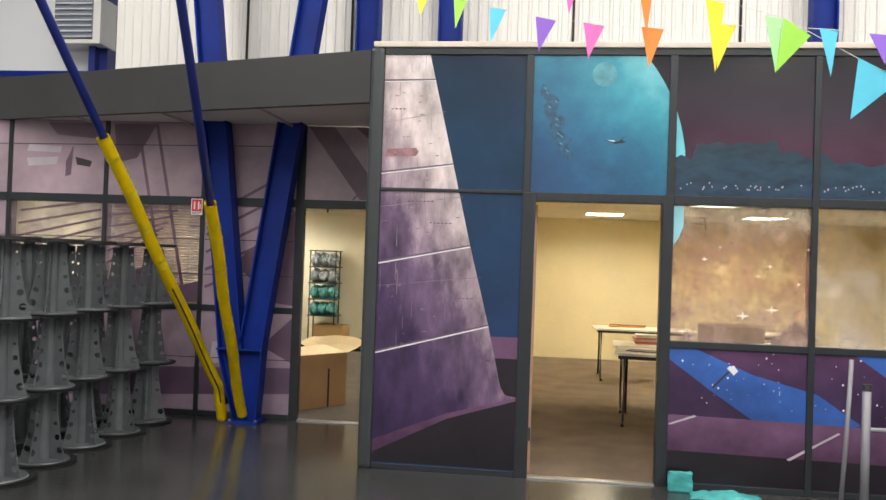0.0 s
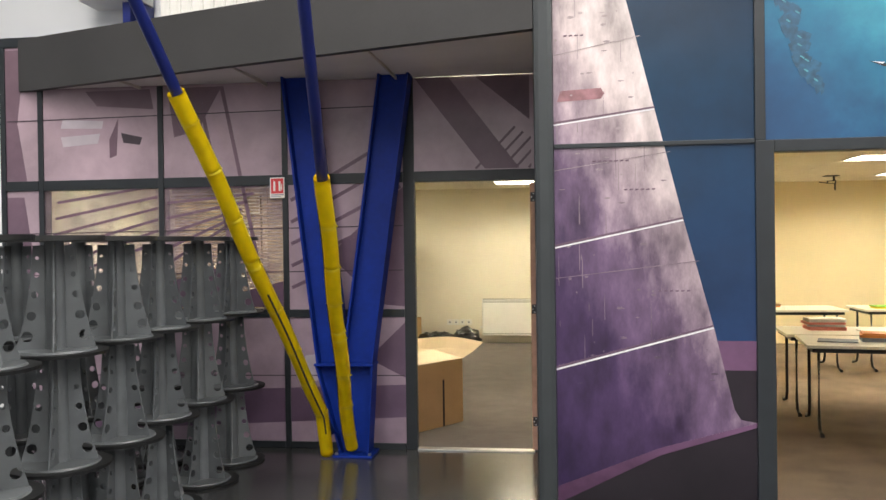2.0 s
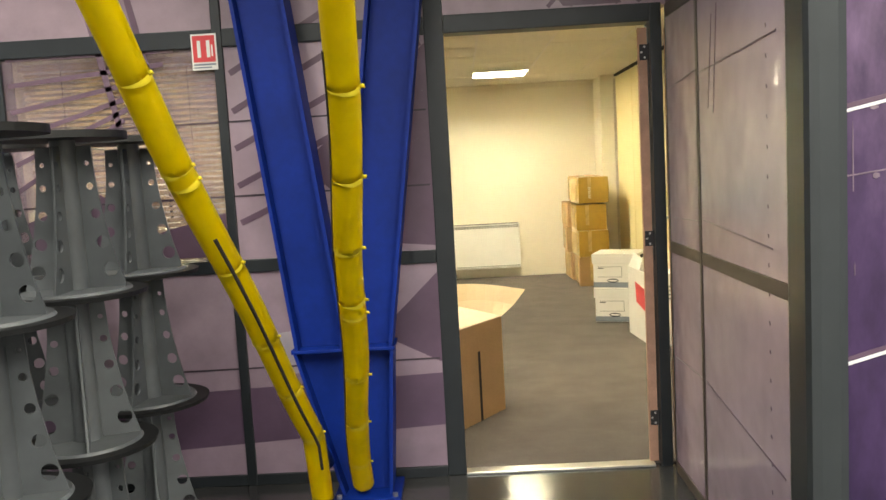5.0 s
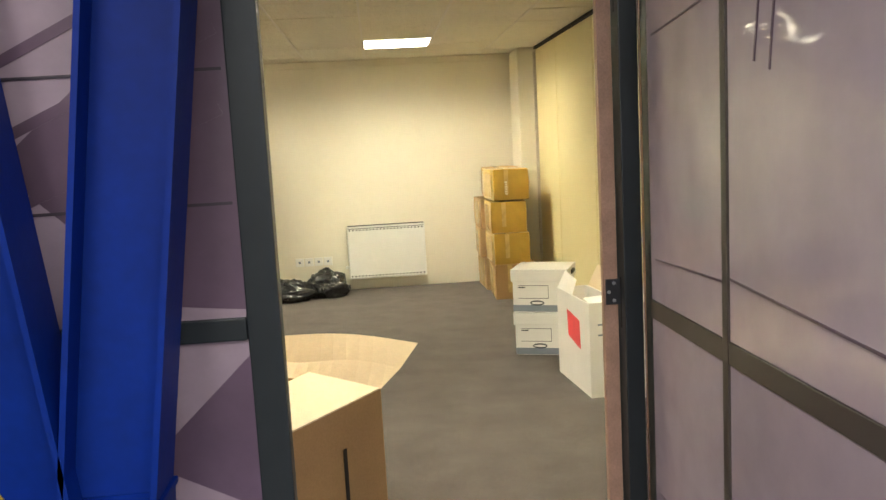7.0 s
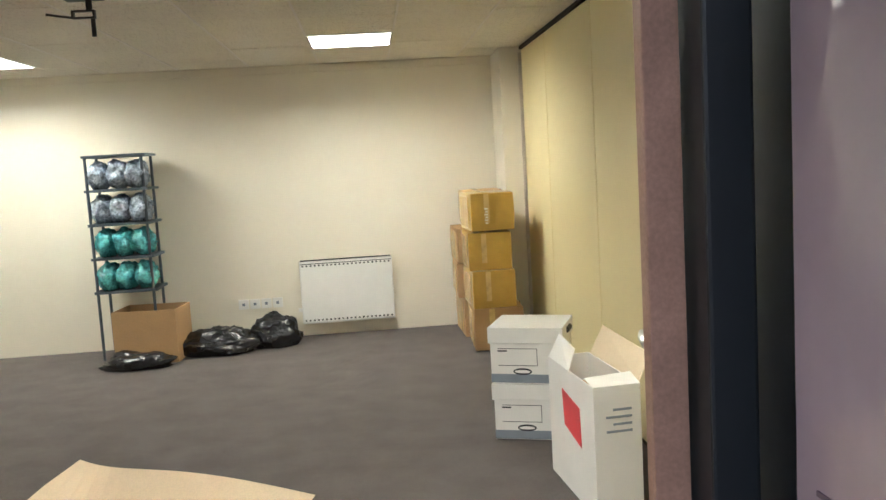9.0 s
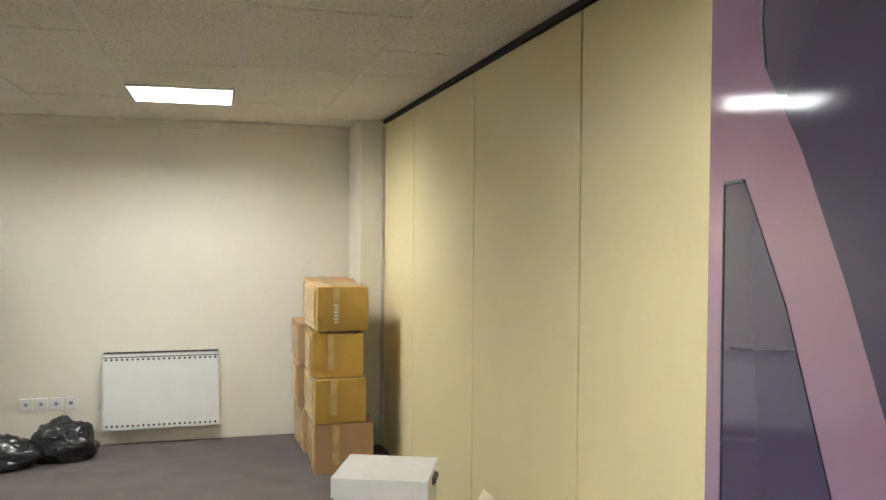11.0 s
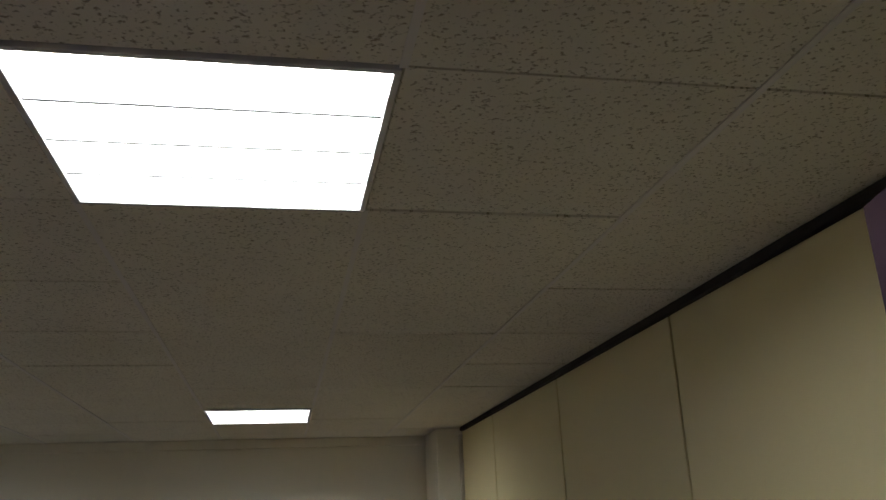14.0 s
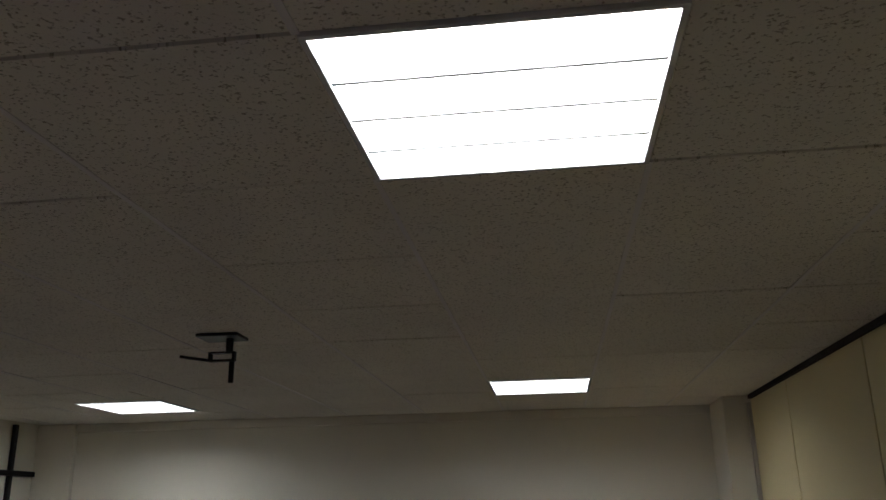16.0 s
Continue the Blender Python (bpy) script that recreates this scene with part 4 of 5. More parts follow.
def padded_stay(foot_at, bend_at, sleeve_top, far_z, label, turn, bands):
    """A steel rod in foam sleeves, each joint taped; the lowest sleeve droops beside the rod's end."""
    a, k_, t = Vector(foot_at), Vector(bend_at), Vector(sleeve_top)
    stay = thing("padded_stay", pose(*a), label, "steel stay", "padded stays")
    d, low = t - k_, k_ - a
    u = d.normalized()
    L, L0 = d.length, low.length
    b_ = B()
    cyl(b_, low - u * (k_.z - 0.14), low + d * ((far_z - k_.z) / d.z), 0.032, seg=20)
    part("rod", b_, M_ROD, stay, "dark blue steel rod", True)
    side_v = u.cross(Vector((0, 1, 0))).normalized()
    fwd = side_v.cross(u)
    rr = 0.0475

    def mid(s):
        if s < L0:
            return low * (s / L0)
        q = s - L0
        return low + u * q + fwd * 0.004 * math.sin(q / L * 9) + side_v * 0.005 * math.sin(q / L * 14)

    cuts = [0.0] + [L0 + L * f_ for f_ in bands] + [L0 + L]
    for n_, (s0, s1) in enumerate(zip(cuts, cuts[1:])):
        b_ = B()
        steps = 10
        tune = 1.0 + 0.025 * math.sin(n_ * 2.3)
        pts = [mid(s0 + (s1 - s0) * q / steps) for q in range(steps + 1)]
        sweep(b_, pts, rr * tune, 24, False)
        bmesh.ops.solidify(b_, geom=b_.faces[:], thickness=0.009)
        part("foam_sleeve", b_, M_YELLOW, stay, "", True)
        if n_ == len(cuts) - 2:
            continue
        b_ = B()
        tilt_ = 0.006 * math.sin(n_ * 4.1)
        sweep(b_, [mid(s1 - 0.006), mid(s1 - 0.002) + side_v * tilt_ * 0.2, mid(s1 + 0.004)], rr * 1.04, 24, False)
        # loose tail of the tape, standing off the sleeve
        e0 = mid(s1) - side_v * rr * 1.02 - fwd * 0.012
        slab(b_, [e0, e0 - side_v * 0.014 + u * 0.004, e0 - side_v * 0.012 + u * 0.016, e0 + u * 0.014], fwd * 0.002)
        part("tape_band", b_, M_TAPE, stay, "", True)
    b_ = B()
    span = (L0 * 0.6, L0 + L * (0.46 if turn > 0 else 0.9))
    seam = [mid(span[0] + (span[1] - span[0]) * q / 30) - fwd * rr * 1.005 * math.cos(turn) - side_v * rr * 1.005 * math.sin(turn) for q in range(31)]
    sweep(b_, seam, 0.0065 if turn > 0 else 0.004, 8)
    part("seam", b_, M_SLIT, stay, "dark open seam of the sleeve")
    return stay


padded_stay((-2.865, 6.84, 0.03), (-2.853, 6.68, 0.36), (-3.135, 5.02, 2.402), 6.9, "dark blue steel stay wrapped in yellow taped foam", 0.45, (0.01, 0.13, 0.25, 0.4, 0.54, 0.56, 0.68, 0.81, 0.93))
padded_stay((-2.685, 6.88, 0.07), (-2.682, 6.79, 0.2), (-2.456, 5.395, 1.963), 6.9, "dark blue steel stay wrapped in yellow taped foam", -1.15, (0.01, 0.14, 0.28, 0.44, 0.47, 0.58, 0.71, 0.85))

# ---- stacked grey stands ----
def fin_mesh():
    b_ = B()
    outer = [(0.044, 0.02), (0.176, 0.02), (0.17, 0.05), (0.15, 0.115), (0.131, 0.2), (0.113, 0.3), (0.1, 0.4), (0.094, 0.52), (0.043, 0.52)]
    loops = [outer]
    for r_, z_, hr in ((0.126, 0.088, 0.026), (0.106, 0.185, 0.022), (0.09, 0.285, 0.017), (0.08, 0.38, 0.013), (0.076, 0.46, 0.009)):
        loops.append([(r_ + hr * math.cos(k * math.tau / 12), z_ + hr * math.sin(k * math.tau / 12)) for k in range(12)])
    edges = []
    for lp in loops:
        vs = [b_.verts.new((px_, 0, pz_)) for px_, pz_ in lp]
        edges += [b_.edges.new((vs[i], vs[(i + 1) % len(vs)])) for i in range(len(vs))]
    bmesh.ops.triangle_fill(b_, use_beauty=True, use_dissolve=False, edges=edges)
    bmesh.ops.solidify(b_, geom=b_.faces[:], thickness=0.008)
    return b_


def stand(m, label):
    st = thing("plastic_stand", m, label, "plastic stand", "stacked grey stands")
    b_ = B()
    cyl(b_, (0, 0, 0), (0, 0, 0.016), 0.232, 0.236, 40)
    part("base_disc", b_, M_RUBBER, st, "black rubber disc")
    b_ = B()
    cyl(b_, (0, 0, 0.016), (0, 0, 0.026), 0.185, 0.178, 40)
    part("flange_ring", b_, M_GREY, st)
    b_ = B()
    cyl(b_, (0, 0, 0.026), (0, 0, 0.54), 0.047, 0.042, 24, False)
    part("tube", b_, M_GREY, st, "", True)
    f0 = part("fin", fin_mesh(), M_GREY, st, "tapered grey fin with round holes")
    for k in range(1, 4):
        share(f0, pose(0, 0, 0, 0, 0, 90 * k))
    return st


first_stand = stand(pose(-3.54, 6.68, 0.0, 0, 0, 20), "grey plastic stand with perforated fins on a black disc")
top_disc = thing("stand_lid", pose(-3.54, 6.68, 1.622), "black round disc lying on a stack of stands", "disc", "black discs on the stacks")
b = B()
cyl(b, (0, 0, 0), (0, 0, 0.024), 0.215, 0.215, 40)
part("disc", b, M_RUBBER, top_disc)
rng = random.Random(5)
for row, x in enumerate((-3.54, -4.1)):
    for k in range(6 if row < 2 else 5):
        y = 6.68 - 0.535 * k + (0.0 if row == 0 else rng.uniform(-0.04, 0.04))
        xx = x + rng.uniform(-0.02, 0.02)
        for lv in range(3):
            if row == 0 and k == 0 and lv == 0:
                continue
            copy_thing(first_stand, pose(xx + rng.uniform(-0.012, 0.012), y + rng.uniform(-0.012, 0.012), 0.5405 * lv, 0, 0, rng.uniform(0, 90)))
        if row or k:
            copy_thing(top_disc, pose(xx, y, 1.622))

# ---- signs and small hall things ----
sign = thing("extinguisher_sign", pose(-3.30, YB - 0.02, 2.03), "red and white fire extinguisher sign on the glass", "sign")
b = B()
box(b, -0.058, 0.058, 0, 0.004, -0.08, 0.08, 0.001)
part("plate", b, M_PLASTIC, sign)
b = B()
box(b, -0.05, 0.05, -0.002, 0.0, -0.045, 0.072)
part("red_field", b, M_RED, sign)
b = B()
for k, x in enumerate((-0.03, 0.012)):
    box(b, x, x + 0.016, -0.004, -0.002, -0.025, 0.05, 0.001)
box(b, 0.034, 0.04, -0.004, -0.002, -0.02, 0.03)
part("pictogram", b, M_PLASTIC, sign)
b = B()
box(b, -0.05, 0.05, -0.002, 0.0, -0.06, -0.052)
box(b, -0.05, 0.03, -0.002, 0.0, -0.072, -0.066)
part("caption_bars", b, M_PRINT, sign)

heater = thing("air_heater", pose(-5.43, 8.5, 3.98), "white box air heater with a louvred front on a bracket", "air heater")
b = B()
box(b, -0.3, 0.3, -0.12, 0.25, 0.0, 0.55, 0.01)
part("casing", b, M_PLASTIC, heater)
for k in range(7):
    b = B()
    box(b, -0.26, 0.2, -0.03, 0.0, -0.006, 0.006, 0.002, pose(0, -0.13, 0.08 + 0.065 * k, 25))
    part("louvre", b, M_WHITE, heater)
b = B()
box(b, -0.27, 0.21, -0.124, -0.121, 0.05, 0.51)
part("grille_back", b, M_PRINT, heater)
b = B()
box(b, 0.1, 0.18, 0.0, 0.2, -0.3, -0.001)
box(b, 0.16, 0.28, 0.1, 0.29, -0.32, 0.9)
part("bracket", b, M_ROD, heater)

bunting = thing("bunting", pose(0, 4.0, 3.0), "string of bright triangular paper pennants in mixed colours", "bunting")
FLAG_COLS = {"y": (0.85, 0.68, 0.02), "g": (0.3, 0.65, 0.06), "l": (0.35, 0.72, 0.3), "c": (0.08, 0.5, 0.68), "p": (0.2, 0.08, 0.5), "k": (0.75, 0.12, 0.42), "o": (0.85, 0.2, 0.02)}
FLAG_MATS = {k: mat("pennant_" + k, c, 0.6, vary=0.06, scale=8) for k, c in FLAG_COLS.items()}


def pennant(x0, z0, x1, z1, xt, zt, key):
    b_ = B()
    slab(b_, [(x0, 0, z0 - 3.0), (x1, 0.02, z1 - 3.0), (xt, -0.03, zt - 3.0)], (0, 0.002, 0))
    part("pennant", b_, FLAG_MATS[key], bunting)


SX = lambda u: -0.661 + (u - 745) * 0.003102
SZ = lambda v: 3.07 - v * 0.0031
for u0, v0, u1, v1, ut, vt, key in ((735, -20, 762, -18, 746, 33, "y"), (806, -6, 830, 0, 812, 56, "g"), (873, 14, 903, 17, 877, 82, "c"), (957, 31, 994, 37, 964, 98, "p"),
                                    (1043, 42, 1081, 47, 1053, 110, "k"), (1007, -30, 1032, -25, 1016, 31, "k"), (1146, 50, 1186, 53, 1160, 126, "o"), (1137, -30, 1166, -28, 1154, 66, "o"),
                                    (1256, 0, 1290, 6, 1274, 134, "y"), (1276, 46, 1312, 44, 1277, 128, "y"), (1358, 30, 1390, 34, 1376, 134, "l"), (1390, 34, 1438, 64, 1376, 132, "g"),
                                    (1450, 52, 1483, 56, 1468, 140, "c"), (1516, 104, 1590, 140, 1502, 213, "c"), (1533, 62, 1580, 64, 1556, 118, "p")):
    pennant(SX(u0), SZ(v0), SX(u1), SZ(v1), SX(ut), SZ(vt), key)
for pts in (((735, -20), (900, 16), (1060, 45), (1170, 51), (1290, 46), (1460, 53), (1600, 66)), ((960, -60), (1150, -30), (1290, 4), (1390, 33), (1516, 104), (1600, 145))):
    b = B()
    ends = [(SX(u), 0.01, SZ(v) - 3.0) for u, v in pts]
    sweep(b, [(ends[0][0] - 0.6, 0.01, 4.0)] + ends + [(ends[-1][0] + 0.9, 0.01, 4.0)], 0.002, 6)
    part("string", b, M_PAPER, bunting)

barrier = thing("tube_stand", pose(2.0, 4.8, 0), "grey metal tube stand with a leaning pole", "stand")
b = B()
sweep(b, [(-0.03, 0, 0.02), (0.0, 0.0, 0.55), (0.02, 0.0, 1.05)], 0.014, 12)
part("pole", b, M_TUBE, barrier, "", True)
b = B()
cyl(b, (0.115, 0, 0.0), (0.115, 0, 0.86), 0.026)
part("post", b, M_TUBE, barrier, "", True)
b = B()
cyl(b, (0.115, 0, 0.86), (0.115, 0, 0.9), 0.027)
part("cap", b, M_INK, barrier, "black end cap")
b = B()
cyl(b, (0.13, 0, 0.1), (0.7, 0, 0.1), 0.016)
cyl(b, (0.13, 0, 0.62), (0.7, 0, 0.62), 0.016)
cyl(b, (0.7, 0, 0.0), (0.7, 0, 0.86), 0.026)
part("crossrail", b, M_TUBE, barrier)

rag = thing("teal_packet", pose(1.1, 5.42, 0), "crumpled teal packet standing against the front", "packet")
b = B()
box(b, -0.085, 0.085, -0.03, 0.03, 0.0, 0.14, 0.012)
bmesh.ops.subdivide_edges(b, edges=b.edges[:], cuts=3, use_grid_fill=True)
for v in b.verts:
    v.co += 0.012 * noise.noise_vector(v.co * 18) * (1 if v.co.z > 0.02 else 0)
part("packet", b, M_TEAL, rag)
rag = thing("teal_cloth", pose(1.4, 5.34, 0), "crumpled teal cloth lying on the hall floor", "cloth")
b = B()
bmesh.ops.create_grid(b, x_segments=26, y_segments=14, size=1.0)
for v in b.verts:
    r_ = max(abs(v.co.x), abs(v.co.y))
    h = max(0.0, 0.045 * (1 - r_) + 0.035 * noise.noise(v.co * 3.1) * (1 - r_)) + 0.003
    v.co = Vector((v.co.x * 0.24 + 0.03 * noise.noise(v.co * 2), v.co.y * 0.1 + 0.03 * noise.noise(v.co * 2 + Vector((4, 0, 0))), h))
bmesh.ops.solidify(b, geom=b.faces[:], thickness=0.003)
part("cloth", b, M_TEAL, rag, "", True)

# ---- doors ----
leaf_dir = 75.5
door = tagged(new("door_1"), "open door covered in glossy purple printed film", "door", kind="structure")
door.matrix_world = pose(-1.222, 7.168, 0, 0, 0, leaf_dir)
# x runs along the leaf from the hinge, +y faces the doorway
W, T, H = 0.91, 0.042, 2.03
b = B()
box(b, 0.004, W - 0.004, -T + 0.003, -0.003, 0.012, H)
part("core", b, M_WALL, door)
b = B()
box(b, 0.0, 0.004, -T, 0.0, 0.012, H)
part("edge", b, M_WOOD, door, "raw wood hinge edge")
# raw wood strip hinged beside the jamb, standing in for the leaf's edge
to_leaf = door.matrix_world.inverted()
b = B()
box(b, -1.347, -1.307, 7.135, 7.16, 0.012, H, 0.002, to_leaf)
part("stile", b, M_WOOD, door, "raw wood strip on black hinges, standing in for the leaf edge")
b = B()
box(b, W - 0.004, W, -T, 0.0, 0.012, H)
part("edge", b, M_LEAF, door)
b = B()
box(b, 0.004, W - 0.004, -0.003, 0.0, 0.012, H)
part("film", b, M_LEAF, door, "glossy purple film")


def leaf_print(poly, m, lift=1.0):
    b_ = B()
    slab(b_, [(W - px_, 0.0012 * lift, pz_) for px_, pz_ in poly], (0, -0.001, 0))
    part("print", b_, m, door)


UPPER = [(0.197, 1.932), (0.318, 1.937), (0.402, 1.91), (0.397, 1.8), (0.394, 1.713), (0.402, 1.482), (0.39, 1.462), (0.31, 1.589), (0.23, 1.699), (0.151, 1.782), (0.142, 1.825), (0.146, 1.868)]
LOWER = [(0.05, 1.68), (0.105, 1.68), (0.204, 1.565), (0.301, 1.408), (0.314, 1.343), (0.32, 0.02), (0.062, 0.02)]
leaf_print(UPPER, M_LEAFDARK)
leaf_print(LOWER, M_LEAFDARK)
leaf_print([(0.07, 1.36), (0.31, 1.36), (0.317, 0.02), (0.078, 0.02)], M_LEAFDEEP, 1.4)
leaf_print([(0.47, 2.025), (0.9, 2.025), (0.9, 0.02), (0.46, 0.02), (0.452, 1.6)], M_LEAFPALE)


def leaf_line(poly, closed, w):
    for pa, pc in zip(poly, poly[1:] + (poly[:1] if closed else [])):
        d = Vector((pc[0] - pa[0], pc[1] - pa[1])).normalized() * w
        leaf_print([(pa[0] - d.y, pa[1] + d.x), (pc[0] - d.y, pc[1] + d.x), (pc[0] + d.y, pc[1] - d.x), (pa[0] + d.y, pa[1] - d.x)], M_INK, 1.8)


leaf_line([UPPER[1], UPPER[0]] + UPPER[:8:-1], False, 0.0022)
leaf_line([(0.062, 0.02), (0.05, 1.68), (0.105, 1.68)], False, 0.0018)
leaf_line([(0.075, 1.51), (0.225, 1.53)], False, 0.0006)
leaf_line([(0.43, 2.0), (0.424, 1.965), (0.432, 1.955)], False, 0.001)
b = B()
box(b, 0.85, 0.89, 0.0, 0.008, 0.92, 1.18, 0.003)
hp = part("handle_plate", b, M_STEEL, door, "steel handle plate")
b = B()
sweep(b, [(0.87, 0.008, 1.1), (0.87, 0.05, 1.1), (0.86, 0.062, 1.1), (0.825, 0.065, 1.1), (0.75, 0.062, 1.1)], 0.0095, 12)
part("lever", b, M_STEEL, hp, "steel lever handle", True)
for z in (0.225, 1.075, 1.92):
    b = B()
    box(b, -1.342, -1.288, 7.128, 7.134, z - 0.035, z + 0.035, 0.001, to_leaf)
    hg = part("hinge", b, M_INK, door, "black hinge with screws")
    b = B()
    cyl(b, to_leaf @ Vector((-1.293, 7.124, z - 0.1)), to_leaf @ Vector((-1.293, 7.124, z + 0.04)), 0.011)
    part("knuckle", b, M_INK, hg)
    b = B()
    for dx, dz in ((-1.32, 0.024), (-1.334, 0.0), (-1.32, -0.024)):
        cyl(b, to_leaf @ Vector((dx, 7.129, z + dz)), to_leaf @ Vector((dx, 7.126, z + dz)), 0.005, seg=10)
    part("screws", b, M_STEEL, hg)
door2 = tagged(new("door_2"), "dark door of the meeting room standing open", "door", kind="structure")
door2.matrix_world = pose(0.03, 5.64, 0, 0, 0, 96)
b = B()
box(b, 0.0, 0.9, 0.0, 0.04, 0.012, 2.03, 0.002)
part("leaf", b, M_WALL, door2)
b = B()
box(b, -0.004, -0.001, 0.0, 0.04, 0.012, 2.03)
part("edge", b, M_WOOD, door2, "raw wood hinge edge")
b = B()
box(b, -0.012, -0.004, 0.004, 0.036, 0.25, 0.35)
part("hinge", b, M_INK, door2)
for x0, x1, y in ((-2.221, -1.331, YB), (0.014, 0.933, YF)):
    b = B()
    box(b, x0, x1, y - 0.01, y + 0.06, 0.0, 0.012, 0.003)
    structure("threshold_trim", b, M_STEEL, "thin metal threshold strip in the doorway", "threshold")

# ---- store room ----
rad = thing("radiator", pose(-1.89, YR, 0), "white electric panel radiator with slotted edges on the wall", "radiator")
b = B()
box(b, -0.41, 0.41, -0.11, -0.03, 0.13, 0.69, 0.012)
part("body", b, M_RAD, rad)
b = B()
box(b, -0.3, -0.22, -0.03, 0.0, 0.2, 0.6)
box(b, 0.22, 0.3, -0.03, 0.0, 0.2, 0.6)
part("bracket", b, M_PLASTIC, rad)
b = B()
box(b, -0.40, 0.40, -0.114, -0.111, 0.662, 0.668)
box(b, -0.40, 0.40, -0.112, -0.03, 0.691, 0.693)
part("seam", b, M_INK, rad)
slot_mesh = finish("slot", box(B(), -0.0075, 0.0075, -0.0011, 0.0011, -0.007, 0.007), M_INK)
for k in range(22):
    for z in (0.6475, 0.1615):
        slot = new("slot", slot_mesh)
        slot.parent = rad
        slot.matrix_basis = pose(-0.38 + k * 0.0362, -0.1115, z)
b = B()
box(b, -0.445, -0.411, -0.08, -0.05, 0.24, 0.27, 0.004)
part("knob", b, M_PLASTIC, rad)
for k in range(4):
    so = thing("wall_socket", pose(-2.82 + 0.1 * k, YR, 0.33), "white square wall socket in a row of four", "socket", "row of wall sockets")
    b = B()
    box(b, -0.044, 0.044, -0.012, 0, -0.044, 0.044, 0.004)
    part("plate", b, M_PLASTIC, so)
    b = B()
    box(b, -0.012, 0.012, -0.0145, -0.0125, -0.012, 0.012)
    part("inset", b, M_PRINT, so)


def carton(m, w, d, h, label, material, group="", tape=True, bulge=0.006):
    c_ = thing("cardboard_box", m, label, "box", group)
    b_ = B()
    box(b_, -w / 2, w / 2, -d / 2, d / 2, 0, h)
    bmesh.ops.subdivide_edges(b_, edges=b_.edges[:], cuts=4, use_grid_fill=True)
    for v in b_.verts:
        k = 1 - min(1, max(abs(v.co.x) / (w / 2), abs(v.co.y) / (d / 2)) if v.co.z in (0, h) else abs(v.co.z / h - 0.5) * 2)
        v.co += Vector((v.co.x, v.co.y, 0)).normalized() * bulge * k + 0.004 * noise.noise_vector(v.co * 6 + m.translation) * (1 if 0.01 < v.co.z else 0)
    bmesh.ops.bevel(b_, geom=[e for e in b_.edges if e.calc_face_angle(0) > 1.0], offset=0.004, segments=1, affect="EDGES")
    part("body", b_, material, c_)
    if tape:
        b_ = B()
        box(b_, -w * 0.2, -w * 0.08, -d / 2 - 0.011, -d / 2 - 0.006, h * 0.2, h - 0.004)
        part("tape", b_, M_FILMTAPE, c_, "shiny brown packing tape")
        b_ = B()
        box(b_, -w * 0.2, -w * 0.08, -d / 2 - 0.01, d / 2, h + 0.003, h + 0.006)
        part("tape", b_, M_FILMTAPE, c_, "shiny brown packing tape")
        b_ = B()
        box(b_, w / 2 + 0.006, w / 2 + 0.011, -0.03, 0.03, 0.01, h)
        part("tape", b_, M_FILMTAPE, c_, "shiny brown packing tape")
        b_ = B()
        box(b_, -w / 2 - 0.011, -w / 2 - 0.006, -d * 0.35, d * 0.35, 0.03, h - 0.03)
        part("tape", b_, M_FILMTAPE, c_, "shiny brown packing tape")
    return c_


for k, (z, dx, dy, turn) in enumerate(((0.008, 0.03, 0.0, -2), (0.345, -0.01, -0.02, 1.5), (0.64, -0.015, 0.01, -1), (0.945, 0.0, 0.0, 3))):
    carton(pose(-0.72 + dx, 12.86 + dy, z, 0, 0, turn), 0.335 if k else 0.385, 0.5, 0.29 if k else 0.33, "glossy taped brown cardboard box in a tall stack", M_GLOSSCARD if k else M_CARD, "stack of taped boxes")
for k, (z, dx, turn) in enumerate(((0.008, 0.02, 2), (0.345, -0.035, -2), (0.64, -0.03, 1), (0.945, 0.05, -2))):
    carton(pose(-0.74 + dx, 13.42, z, 0, 0, turn), 0.335 if k else 0.385, 0.5, 0.29 if k else 0.33, "taped brown cardboard box stacked against the rear wall", M_CARD, "stack of taped boxes")
wrt = thing("scribbled_marker", pose(-0.76, 12.59, 1.08), "pale scribbled marker bars on the top box", "marking")
b = B()
for k in range(6):
    box(b, -0.012 + 0.006 * (k % 2), 0.014, -0.0035, -0.0015, 0.03 - 0.022 * k, 0.042 - 0.022 * k)
part("bars", b, M_PAPER, wrt)


